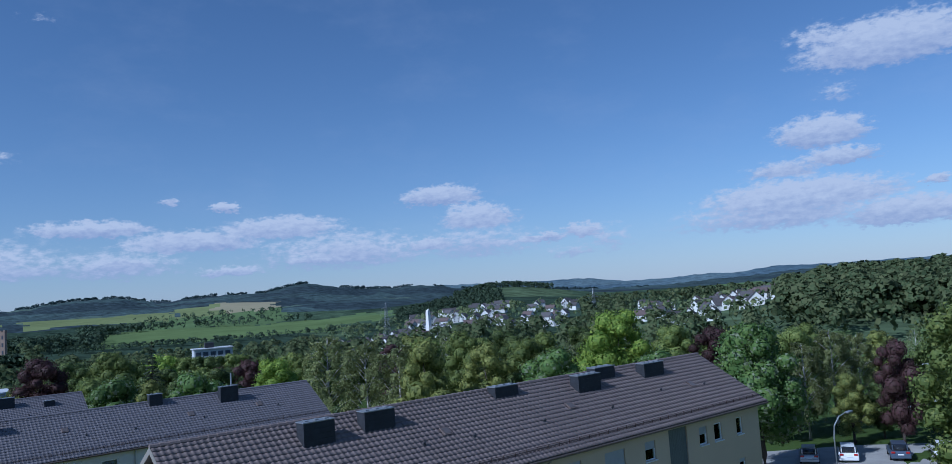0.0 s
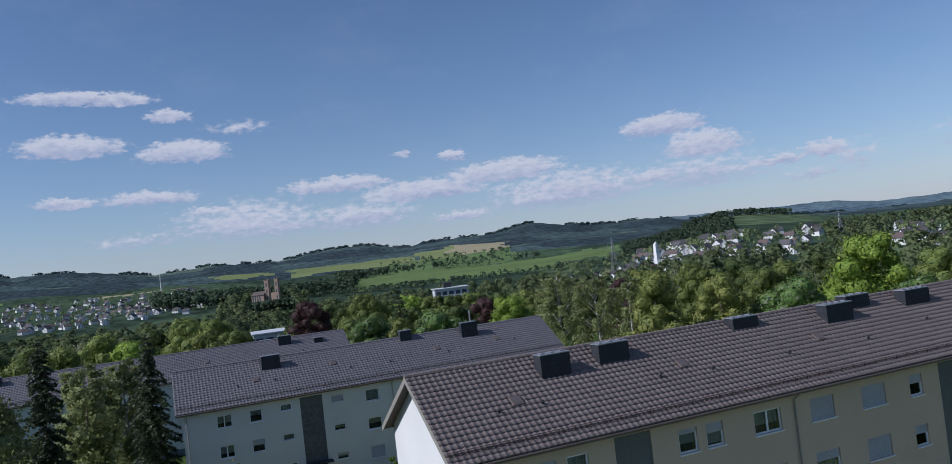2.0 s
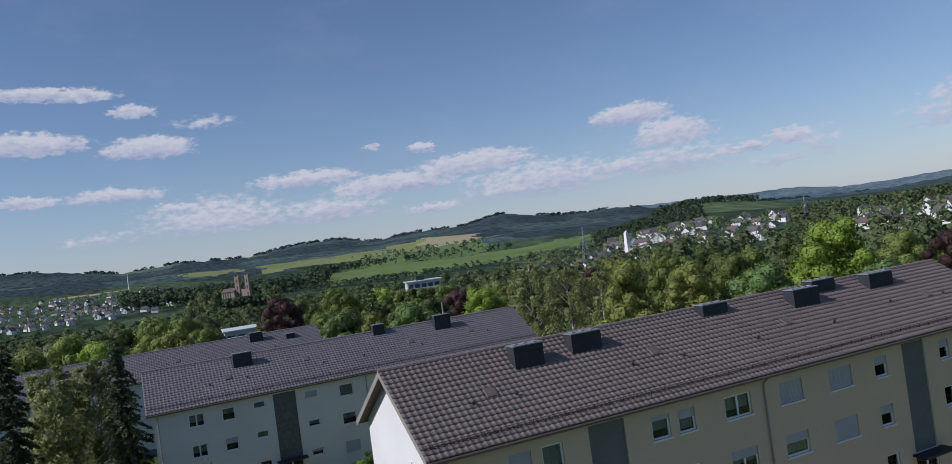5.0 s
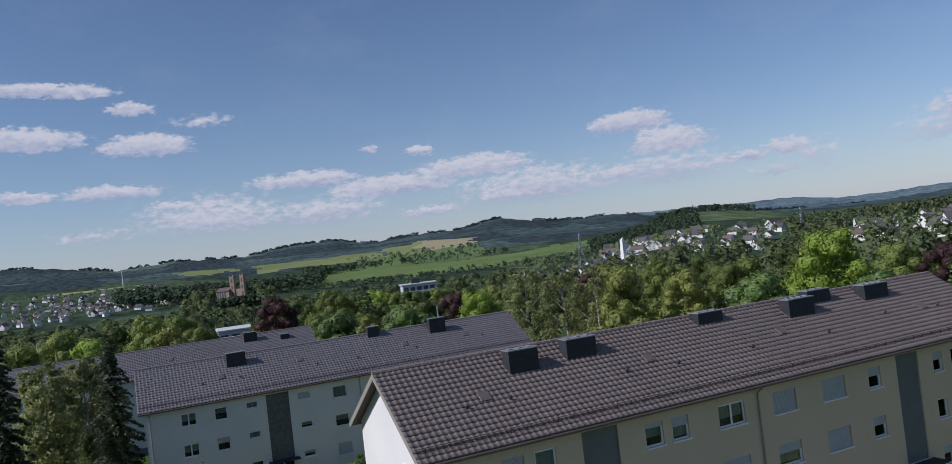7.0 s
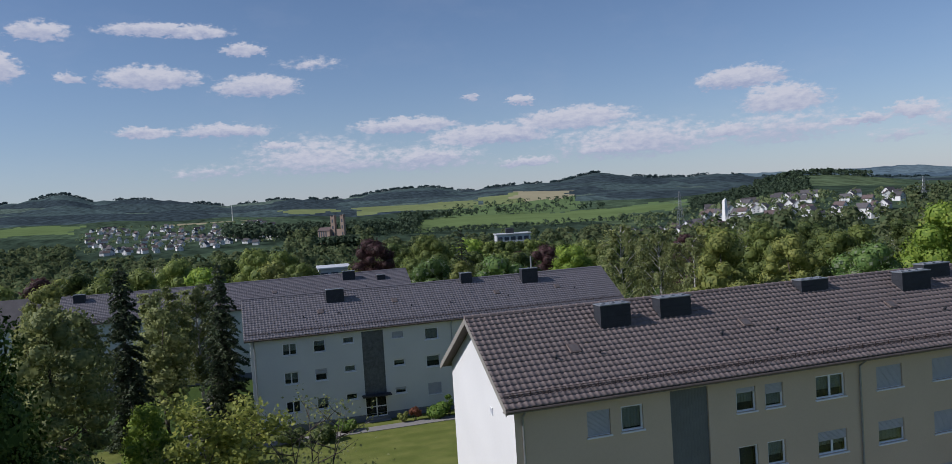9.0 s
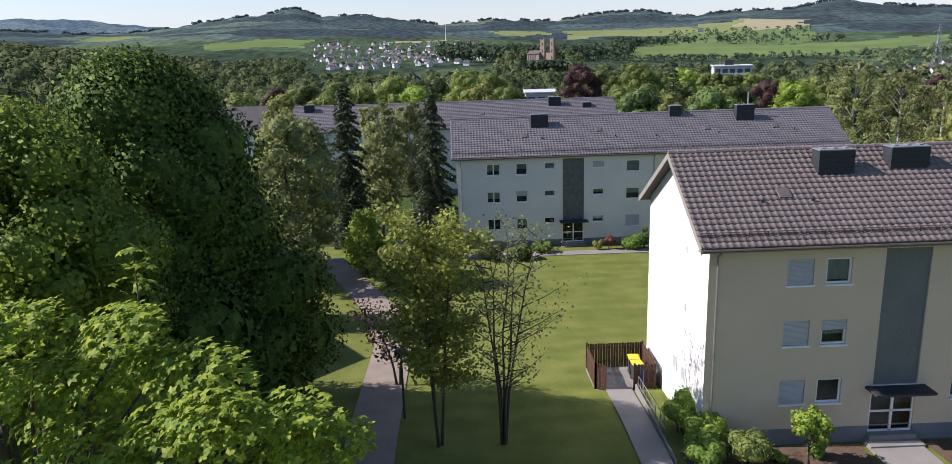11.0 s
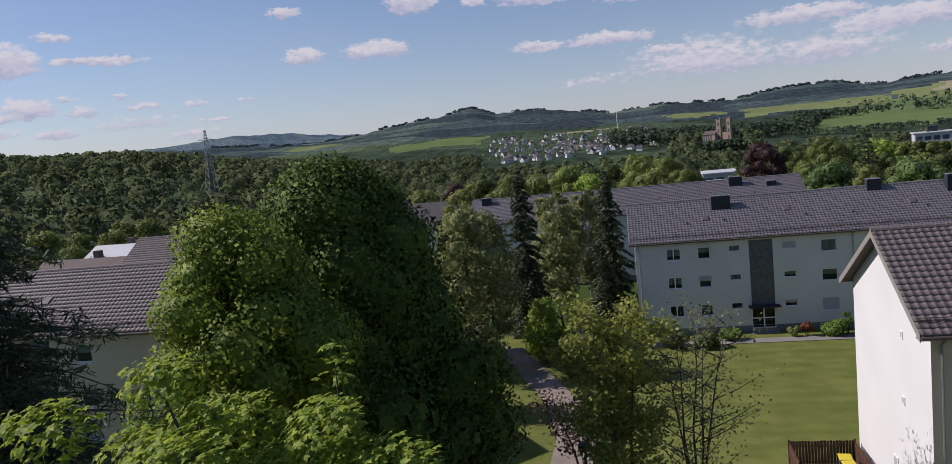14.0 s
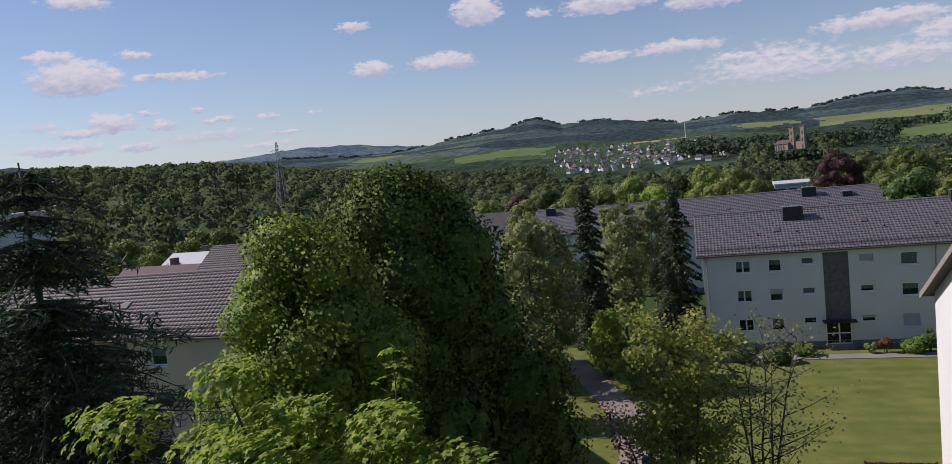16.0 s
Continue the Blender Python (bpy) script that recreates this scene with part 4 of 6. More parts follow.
block("long white three-storey block of flats with greyish tile roof", .05, 38.3, 73.46, -2.45, 6.76, (9.84, .45, 3.27), COLS_FAR, [(10.4, 12.5), (29, 31)],
      [(7.66, 9.4, 10.5, .70), (22.0, 23.2, 10.85, .88), (28.6, 30.4, 10.8, .72)], [(6.9, .5), (14.4, .6), (25.3, .55), (32.2, .55)], [(8.6, .42), (15.9, .42), (5.2, .4), (20, .4), (26.3, .42), (34, .45)],
      M_PLASTER_COOL, M_PLASTER_WHITE, M_TILE_GREY, None, 2, None, (.4, 19.4))

COLS_BACK = [(-20.2, -18.8, 2, 0), (-16, -14.9, 1, 0), (-10, -8.6, 2, 0), (2, 3.2, 1, 0), (8, 9.2, 1, 0), (14, 15.2, 2, 0)]
vent = bmesh.new()
tube(vent, [(29.9, 77.4, 9.6), (29.9, 77.4, 12.0)], [.09, .08], 8)
tagged(part("vent_pipe", vent, M_METAL), "thin grey metal flue pipe beside a chimney", "pipe")

block("long white block of flats behind the trees, greyish tile roof", -23.2, 23.2, 109.5, -3.9, 5.75, (9.84, .45, 3.2), COLS_BACK, [(-6, -4)],
      [(13.9, 15.7, 9.5, .72), (18.9, 20.1, 8.6, .62), (-22, -20.6, 9.4, .75)], [(4, .5)], [(17, .4)], M_PLASTER_COOL, M_PLASTER_WHITE, M_TILE_GREY, None, 3)

COLS_LEFT = [(-62, -60.6, 2, 0), (-57, -55.6, 2, 0), (-46, -44.6, 2, 0), (-41, -39.8, 1, 0), (-33.4, -32.2, 1, 0)]
block("white block of flats with brown tile roof behind a conifer", -67, -22.2, 38.9, -.4, 9.0, (9.76, .5, 3.17), COLS_LEFT, [(-37, -35)],
      [], [(-36.6, .5)], [(-33.6, .35), (-39.0, .42)], M_PLASTER, M_PLASTER_WHITE, M_TILE_STUFF, None, 4)
block("block of flats with brown roof beyond trees", -46.6, -24, 61, -2.2, 8.6, (9.76, .5, 3.2), [(-44, -42.6, 2, 0)], [(-36, -34)], [], [], [], M_PLASTER_COOL, M_PLASTER_WHITE, M_TILE_STUFF, None, 5)

# ---- trees ----


def crown_points(rng, lobes, per, squash=.85, inner=.82):
    """Points on the outer faces of the lobes, with directions outward."""
    out, dirs = [], []
    C = np.array([l[:3] for l in lobes])
    Rr = np.array([l[3] for l in lobes])
    for c, r in zip(C, Rr):
        n = max(12, int(per * r * r))
        d = unit(rng.normal(0, 1, (n, 3)))
        p = c + d * (r * rng.uniform(inner, 1.06, (n, 1))) * np.array([1, 1, squash])
        q = np.linalg.norm((p[:, None, :] - C[None]) / np.array([1, 1, squash]), axis=2) / Rr[None]
        keep = (q < .72).sum(1) == 0
        out.append(p[keep]), dirs.append(d[keep])
    return np.concatenate(out), np.concatenate(dirs)


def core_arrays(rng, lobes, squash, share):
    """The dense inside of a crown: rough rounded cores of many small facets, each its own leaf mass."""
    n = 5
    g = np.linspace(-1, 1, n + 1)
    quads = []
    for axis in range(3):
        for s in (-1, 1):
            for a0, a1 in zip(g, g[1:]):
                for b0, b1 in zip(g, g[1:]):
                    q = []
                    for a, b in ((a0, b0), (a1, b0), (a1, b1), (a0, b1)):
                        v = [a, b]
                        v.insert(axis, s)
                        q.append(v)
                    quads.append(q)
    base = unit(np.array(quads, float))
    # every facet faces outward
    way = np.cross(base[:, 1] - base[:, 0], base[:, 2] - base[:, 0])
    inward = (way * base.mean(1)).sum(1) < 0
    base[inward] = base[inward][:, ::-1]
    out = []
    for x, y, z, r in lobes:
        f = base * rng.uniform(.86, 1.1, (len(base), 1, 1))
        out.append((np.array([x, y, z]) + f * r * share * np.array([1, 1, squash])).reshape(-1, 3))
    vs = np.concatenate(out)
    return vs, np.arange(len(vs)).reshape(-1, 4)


def soft_shade(me, normals):
    """Lets each cluster of leaves shade as one soft round mass."""
    me.polygons.foreach_set("use_smooth", np.ones(len(me.polygons), bool))
    me.normals_split_custom_set_from_vertices(normals.tolist())


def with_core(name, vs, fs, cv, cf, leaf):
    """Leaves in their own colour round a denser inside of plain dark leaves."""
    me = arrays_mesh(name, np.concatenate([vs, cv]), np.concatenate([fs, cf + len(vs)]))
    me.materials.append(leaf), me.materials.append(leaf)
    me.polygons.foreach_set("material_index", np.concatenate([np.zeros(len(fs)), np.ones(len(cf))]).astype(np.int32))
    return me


def broad_lobes(rng, h, low, rad, n, shape="round"):
    """Lobes that fill a crown from the height low to h with the largest radius rad."""
    lobes = []
    for k in range(n):
        s = (k + .5) / n
        z = low + (h - low) * (.08 + .84 * s)
        if shape == "round":
            w = math.sin(math.pi * (.16 + .78 * s)) ** .7
        elif shape == "egg":
            w = (1 - s) ** .55 * min(1, .72 + s * 2.0)
        else:
            w = .55 + .35 * math.sin(math.pi * s)
        a = k * 2.4 + rng.uniform(-.5, .5)
        d = rad * w * rng.uniform(.35, .72)
        r = rad * rng.uniform(.22, .46) * (.62 + .38 * w)
        lobes.append((d * math.cos(a), d * math.sin(a), min(z, h - r * .85), r))
    lobes.append((0, 0, h - rad * .38, rad * .38))
    lobes.append((0, 0, (low + h) / 2, rad * .55))
    return lobes


def trunk_bm(rng, h, radius, lobes, lean=.3, low=.35, limbs=9):
    bm = bmesh.new()
    pts = [(rng.uniform(-lean, lean) * s, rng.uniform(-lean, lean) * s, h * s * .86) for s in (0, .12, .3, .5, .75, 1)]
    tube(bm, pts, [radius * 1.35, radius, radius * .85, radius * .6, radius * .35, radius * .1], 9)
    for c in lobes[:limbs]:
        s = max(low, min(.7, c[2] / h * .62))
        z = h * .86 * s
        a = Vector((0, 0, z))
        b = Vector(c[:3])
        m = a.lerp(b, .5) + Vector((0, 0, -.06 * (b - a).length))
        tube(bm, [a, m, b], [radius * .42, radius * .26, radius * .06], 6)
    return bm


def tree(name, at, h, low, rad, n_lobes, per, size, leaf, bark, label, category="tree", seed=1, shape="round", trunk_r=None, style="quad", squash=.85, tilt=.75, inner=.7, group="", core=.72):
    rng = np.random.default_rng(seed)
    th = empty(name, at, label, category, group)
    lobes = broad_lobes(rng, h, low, rad, n_lobes, shape)
    part("trunk", trunk_bm(rng, h, trunk_r or h * .018, lobes), bark, th, smooth=True)
    p, d = crown_points(rng, lobes, per, squash, inner)
    vs, fs = quad_arrays(rng, p, d, size, tilt, .8) if style == "quad" else leaf_arrays(rng, p, d, size, size * .8, tilt)
    fs = fs[:, ::-1]
    soft = np.repeat(unit(d + rng.normal(0, .3, d.shape)), len(vs) // len(d), axis=0)
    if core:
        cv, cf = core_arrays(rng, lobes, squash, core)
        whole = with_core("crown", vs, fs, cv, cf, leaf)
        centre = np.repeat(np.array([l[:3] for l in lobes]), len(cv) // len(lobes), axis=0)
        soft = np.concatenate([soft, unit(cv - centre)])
    else:
        whole = arrays_mesh("crown", vs, fs)
    soft_shade(whole, soft)
    part("crown", whole, leaf, th)
    return th


def birch(name, at, h, rad, leaf, label, seed=1, per=60):
    """Hanging sprays below thin arching limbs."""
    rng = np.random.default_rng(seed)
    th = empty(name, at, label, "tree")
    bm = bmesh.new()
    tube(bm, [(0, 0, 0), (.1, .05, h * .3), (-.1, .1, h * .65), (0, 0, h * .97)], [h * .014, h * .011, h * .007, .02], 8)
    cs, ds = [], []
    for k in range(46):
        s = .25 + .72 * (k + .5) / 46
        a = k * 2.4 + rng.uniform(-.4, .4)
        reach = rad * (1 - ((s - .5) / .56) ** 2) ** .5 * rng.uniform(.55, 1.05) if abs(s - .5) < .56 else .3
        z = h * s
        mid = (reach * .6 * math.cos(a), reach * .6 * math.sin(a), z + .12 * reach)
        tip = (reach * math.cos(a), reach * math.sin(a), z - .05 * reach)
        tube(bm, [(0, 0, z - reach * .5), mid, tip], [.05, .03, .008], 5)
        for j in range(6):
            f = rng.uniform(.35, 1.05)
            drop = rng.uniform(.08, .2) * h * (.5 + .5 * (1 - s))
            n = per // 2
            t = rng.uniform(0, 1, n)
            c = np.stack([f * reach * math.cos(a) + rng.normal(0, .22, n), f * reach * math.sin(a) + rng.normal(0, .22, n), z + .1 * reach - t * drop], 1)
            cs.append(c), ds.append(np.stack([np.cos(a) + rng.normal(0, .3, n), np.sin(a) + rng.normal(0, .3, n), rng.normal(.2, .3, n)], 1))
    part("trunk", bm, M_BIRCH_BARK, th, smooth=True)
    ds = np.concatenate(ds)
    vs, fs = quad_arrays(rng, np.concatenate(cs), ds, .28, .8)
    me = arrays_mesh("crown", vs, fs[:, ::-1])
    soft_shade(me, np.repeat(unit(ds), 4, axis=0))
    part("crown", me, leaf, th)
    return th


def conifer(name, at, h, rad, leaf, label, seed=1, whorls=40, arms=9, needles=26, droop=.35, low=.06, size=.34, gap=0.0, ratio=.3, power=.85):
    """A pointed conifer: whorls of drooping boughs set with needle sprays."""
    rng = np.random.default_rng(seed)
    th = empty(name, at, label, "conifer")
    bm = bmesh.new()
    tube(bm, [(0, 0, 0), (0, 0, h * .5), (0, 0, h)], [h * .017, h * .01, .02], 9)
    part("trunk", bm, M_BARK, th, smooth=True)
    bm = bmesh.new()
    cs, ds = [], []
    for k in range(whorls):
        s = low + (1 - low) * (k + rng.uniform(0, .6)) / whorls
        if rng.random() < gap:
            continue
        for j in range(arms):
            a = j * math.tau / arms + k * 1.1 + rng.uniform(-.25, .25)
            reach = max(.12, rad * (1 - s) ** power * rng.uniform(.5, 1.18))
            z = h * (s + rng.uniform(-.6, .6) * (1 - low) / whorls * (1 - s))
            tipz = z - droop * reach * rng.uniform(.6, 1.3)
            if reach > .5:
                tube(bm, [(0, 0, z), (reach * .55 * math.cos(a), reach * .55 * math.sin(a), z - droop * .3 * reach), (reach * math.cos(a), reach * math.sin(a), tipz)], [.035 + .012 * reach, .022, .006], 4)
            n = max(5, int(needles * reach))
            t = rng.uniform(.12, 1.05, n)
            side = rng.normal(0, .13 + .10 * (1 - t)) * reach * .55
            x = t * reach * math.cos(a) - side * math.sin(a)
            y = t * reach * math.sin(a) + side * math.cos(a)
            zz = z + (tipz - z) * t ** 1.4 - rng.uniform(0, .22, n) * (.4 + .6 * t)
            cs.append(np.stack([x, y, zz], 1)), ds.append(np.stack([rng.normal(0, .4, n), rng.normal(0, .4, n), np.ones(n)], 1))
    tagged(part("branchwork", bm, M_BARK, th), kind="stuff")
    vs, fs = quad_arrays(rng, np.concatenate(cs), np.concatenate(ds), size, .5, ratio)
    part("foliage", arrays_mesh("foliage", vs, fs), leaf, th)
    return th


def shrub(name, at, rad, h, leaf, label, seed=1, size=.16, per=420, category="shrub"):
    size, per = size * .8, per * 1.1
    rng = np.random.default_rng(seed)
    th = empty(name, at, label, category)
    lobes = [(rad * .5 * math.cos(k * 2.4) * rng.uniform(.5, 1), rad * .5 * math.sin(k * 2.4) * rng.uniform(.5, 1), h * rng.uniform(.3, .72), min(rad, h) * rng.uniform(.32, .5)) for k in range(9)]
    p, d = crown_points(rng, lobes, per, h / rad * .6 if h < rad else .95, .7)
    p[:, 2] = np.maximum(p[:, 2], .03)
    bm = bmesh.new()
    for c in lobes[:6]:
        tube(bm, [(c[0] * .15, c[1] * .15, -.1), (c[0] * .6, c[1] * .6, c[2] * .6), c[:3]], [.03, .02, .006], 5)
    part("stem", bm, M_BARK, th)
    vs, fs = quad_arrays(rng, p, d, size, .7, .7)
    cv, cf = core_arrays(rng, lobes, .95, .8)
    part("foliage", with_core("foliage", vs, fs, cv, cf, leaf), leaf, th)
    return th


def polar(az, r):
    x, y = r * math.sin(radians(az)), r * math.cos(radians(az))
    return x, y, ground_z(x, y)


# the large trees beside the lawn
tree("lime_tree", (-13.2, 33.0, 0), 18.1, .2, 8.1, 96, 430, .175, L_LIME, M_BARK, "large dark-leaved lime tree shading the lawn", seed=11, trunk_r=.42, shape="egg", inner=.72, tilt=.75, core=.74)
tree("maple_tree", (-13.9, 24.6, 0), 16.7, .8, 4.7, 60, 660, .155, L_BRIGHT, M_BARK, "tall green maple tree lit from one side", seed=12, trunk_r=.3, inner=.72, tilt=.75, core=.7)
tree("young_tree", (-13.6, 60, -1.6), 14.8, 1.0, 4.0, 30, 110, .30, L_BIRCH, M_BARK, "muted green tree by the path", seed=13, core=.6, inner=.55, tilt=.75)
tree("young_tree", (-13.6, 70, -2.2), 14.0, 1.0, 3.6, 28, 110, .30, L_BIRCH, M_BARK, "muted green tree behind the path", seed=14, core=.6, inner=.55, tilt=.75)
tree("young_tree", (-8.2, 80, -2.6), 13.0, 1.5, 3.2, 26, 100, .32, L_BIRCH, M_BARK, "light green tree between two spruces", seed=15, core=.6, inner=.55, tilt=.75)
tree("broadleaf_tree", (-21.0, 50.6, -1.0), 12.6, 1.0, 4.2, 30, 110, .3, L_GREEN, M_BARK, "green tree behind the lime tree shading the path", seed=16)
conifer("spruce", (-10.9, 76, -2.5), 17.3, 2.8, L_SPRUCE, "tall dark narrow spruce beside the path", 21, whorls=36, needles=40, size=.38, ratio=.45, power=.5, gap=.12, droop=.5)
conifer("spruce", (-2.6, 83, -2.8), 16.6, 3.0, L_SPRUCE, "tall dark spruce with drooping boughs", 22, whorls=36, needles=40, size=.38, ratio=.45, power=.55, gap=.12, droop=.5)
conifer("cedar", (-15.3, 14.4, 0), 18.9, 5.8, L_LARCH, "sparse dark conifer with drooping boughs near the window", 23, whorls=60, arms=9, needles=58, droop=.28, size=.34, ratio=.13, gap=.06, low=.1, power=.42)
birch("birch", (-9.0, 88, -3.1), 14.6, 4.0, L_BIRCH, "green birch with hanging twigs", 31, per=110)
birch("birch", (-5.5, 93, -3.3), 14.4, 3.8, L_BIRCH, "green birch with hanging twigs", 32, per=110)

# ---- the middle distance: single trees ----
KINDS = {
    "green": dict(h=15, low=1.5, rad=5.0, n=26, leaf=L_GREEN, label="broad green deciduous tree in the valley"),
    "dark": dict(h=16, low=1.5, rad=5.4, n=26, leaf=L_DARK, label="dark green deciduous tree in the valley"),
    "bright": dict(h=15, low=1.2, rad=5.8, n=28, leaf=L_BRIGHT, label="bright green maple tree in full leaf"),
    "yellow": dict(h=14, low=1.2, rad=4.6, n=22, leaf=L_YELLOW, label="yellowish green deciduous tree"),
    "copper": dict(h=15, low=1.5, rad=5.2, n=26, leaf=L_COPPER, label="dark red copper beech tree"),
    "bloom": dict(h=11, low=.8, rad=4.8, n=24, leaf=L_BLOOM, label="chestnut tree with whitish flowers"),
}
FIRST = {}
turner = random.Random(5)


def stand(kind, az, el, r, wide=1.0):
    """A tree of a kind at an azimuth and distance, as high as its top's elevation asks."""
    x, y, z = polar(az, r)
    h = EYE_Z + r * math.tan(radians(el)) - z
    per, size = (74, .28) if r < 185 else (20, .55)
    look_of, kind = kind, kind + ("" if r < 185 else " far")
    if kind not in FIRST:
        if look_of == "birch":
            FIRST[kind] = (birch("birch", (x, y, z), h, h * .27, L_BIRCH, "tall birch with hanging green twigs", 41, 110 if r < 185 else 34), h)
        elif look_of == "spruce":
            FIRST[kind] = (conifer("spruce", (x, y, z), h, h * .2, L_SPRUCE, "dark green pointed spruce tree", 42, 28, 7, 12, size=.6, ratio=.45, power=.7), h)
        else:
            k = KINDS[look_of]
            s = h / k["h"]
            FIRST[kind] = (tree({"bloom": "chestnut_tree", "copper": "beech_tree"}.get(look_of, "broadleaf_tree"), (x, y, z), h, k["low"] * s, k["rad"] * s * wide, k["n"], per / s ** 2 * (15 / k["h"]), size, k["leaf"], M_BARK, k["label"], seed=50 + len(FIRST)), h)
        return
    ob, h0 = FIRST[kind]
    s = h / h0
    copy_thing(ob, pose(x, y, z, 0, 0, turner.uniform(0, 360)) @ Matrix.Diagonal((s * wide, s * wide, s, 1)))


for spec in [("copper", 9.4, -1.75, 150), ("green", 13.5, -1.75, 150), ("bloom", 13.7, -3.5, 124), ("spruce", 16.0, -1.3, 175), ("dark", 11.4, -2.2, 165), ("bloom", 18.6, -3.6, 125),
             ("copper", 22.3, -3.1, 142), ("bright", 24.0, -3.2, 130), ("birch", 27.9, -1.9, 112), ("birch", 30.6, -2.4, 106), ("yellow", 34.9, -2.7, 96), ("green", 37.8, -2.2, 122),
             ("birch", 33.0, -2.9, 100), ("dark", 41.2, -2.3, 125), ("bloom", 44.5, -3.9, 98), ("bright", 49.4, -1.35, 106), ("bloom", 52.0, -4.4, 92), ("copper", 56.0, -3.0, 112),
             ("dark", 46.8, -2.4, 130), ("green", 53.5, -2.7, 120), ("green", 61.2, -3.3, 105), ("birch", 63.6, -3.6, 108), ("birch", 65.2, -3.9, 112), ("copper", 67.4, -4.4, 92, .8),
             ("dark", 69.2, -4.6, 100), ("birch", 61.8, -4.4, 98), ("yellow", 64.5, -6.6, 94), ("green", 60.0, -6.0, 96), ("dark", 66.3, -7.2, 97), ("green", 72.8, -5.0, 84),
             ("yellow", 39.4, -3.2, 104), ("green", 42.7, -3.0, 110), ("yellow", 16.0, -3.9, 118), ("dark", 20.4, -3.5, 128), ("green", 25.8, -3.0, 140), ("dark", 14.8, -2.4, 190), ("green", 12.2, -3.3, 140),
             ("yellow", 8.0, -3.9, 150), ("green", 2.9, -2.2, 160), ("green", 0.8, -1.9, 150), ("dark", -1.2, -2.3, 170), ("green", 4.1, -3.2, 140), ("yellow", 2.0, -2.9, 125), ("green", -4.4, -2.2, 150), ("green", -7.0, -2.7, 140),
             ("dark", -10.6, -2.6, 150), ("yellow", -12.6, -3.2, 120), ("green", -9.6, -3.3, 130), ("bright", -2.9, -3.0, 135), ("green", -15.5, -3.0, 160), ("dark", -36.5, -4.3, 120), ("green", -39.5, -4.0, 130), ("green", -33.5, -4.2, 140), ("yellow", -42.5, -4.6, 115), ("green", -46, -3.4, 130),
             ("green", -38.0, -4.9, 105), ("dark", -31, -3.5, 170), ("green", -28, -3.2, 180)]:
    stand(*spec)
x, y, z = polar(58.7, 80)
tree("chestnut_tree", (x, y, z), 14.6, 2.6, 5.4, 34, 90, .30, L_BLOOM, M_BARK, "large chestnut tree with pale flowers beside the near block", seed=71, trunk_r=.3)
for a, r, h, sd, leaf in ((71.6, 67, 16.2, 72, L_GREEN), (75.5, 62, 17.0, 73, L_GREEN)):
    x, y, z = polar(a, r)
    tree("broadleaf_tree", (x, y, z), h, 1.0, 4.9, 40, 110, .28, leaf, M_BARK, "tall green tree at the edge of the car park", seed=sd, trunk_r=.28, inner=.65, core=.6)
az = -48.0
while az < 77:
    for r0 in (205, 262) if int(az * 10) % 2 else (215,):
        a = az + turner.uniform(-.8, .8)
        top = -2.75 if r0 < 230 else -2.45
        if 3.9 < a < 8.4 or 17.8 < a < 22:
            top = -4.0 if a < 9 else -3.1
        if a < -20:
            top = -2.9
        if a > 50:
            top -= .9
        stand(turner.choice(["green", "dark", "green", "yellow", "dark", "birch", "spruce", "copper", "bright"][: 9 if turner.random() < .5 else 5]), a, top + turner.uniform(-.55, .3), r0 + turner.uniform(-18, 18), turner.uniform(.9, 1.2))
    az += 2.3

# ---- woods ----


def woods(name, spots, leaf, label, seed, tufts=26, clump=.4, up=.9):
    """Many far trees as one mass: for each a ragged mound of leaf clumps."""
    rng = np.random.default_rng(seed)
    P = np.asarray(spots, float)
    n = len(P)
    d = unit(rng.normal(0, 1, (n, tufts, 3)) + np.array([0, 0, up]))
    k = rng.uniform(.86, 1.06, (n, tufts, 1))
    c = P[:, None, :3] + np.stack([np.zeros(n), np.zeros(n), P[:, 3] * .55], 1)[:, None] + d * k * np.stack([P[:, 4] * .5, P[:, 4] * .5, P[:, 3] * .45], 1)[:, None]
    size = np.repeat(P[:, 4] * clump, tufts)
    vs, fs = quad_arrays(rng, c.reshape(-1, 3), d.reshape(-1, 3), size, .45, .8)
    me = arrays_mesh(name, vs, fs[:, ::-1])
    # each crown shades as one soft round mass
    soft_shade(me, np.repeat(unit(d.reshape(-1, 3) + rng.normal(0, .22, (n * tufts, 3))), 4, axis=0))
    ob = new(name, me)
    ob.data.materials.append(leaf)
    tagged(ob, label, "woodland", kind="stuff")


def scatter(seed, n, a0, a1, r0, r1, h0, h1, avoid=lambda a, r: False):
    rng = random.Random(seed)
    out = []
    while len(out) < n:
        a, r = rng.uniform(a0, a1), math.sqrt(rng.uniform(r0 * r0, r1 * r1))
        if avoid(a, r):
            continue
        h = rng.uniform(h0, h1)
        out.append((r * math.sin(radians(a)), r * math.cos(radians(a)), h, h * rng.uniform(.6, .95)))
    z = land(np.array([o[0] for o in out]), np.array([o[1] for o in out]))
    return [(o[0], o[1], zz, o[2], o[3]) for o, zz in zip(out, z)]


def town(a, r):
    """Where the villages and meadows leave the woods open."""
    return (28 < a < 47 and 560 < r < 1000) or (50 < a < 63 and 430 < r < 800) or (-11 < a < 3.2 and 640 < r < 1430) or (9.5 < a < 33 and r > 700) or (4.3 < a < 8 and 215 < r < 330) or (64 < a < 77 and 240 < r < 330) or (5.0 < a < 8.4 and 640 < r < 905)


woods("valley_woods", scatter(1, 1900, -30, 78, 285, 960, 9, 15, town), L_FAR, "mixed green woods across the valley", 61, 60, .25)
woods("hill_woods", scatter(2, 560, 61, 80, 400, 540, 14, 19), L_FAR, "dense deciduous wood on the near hill", 62, 130, .2)
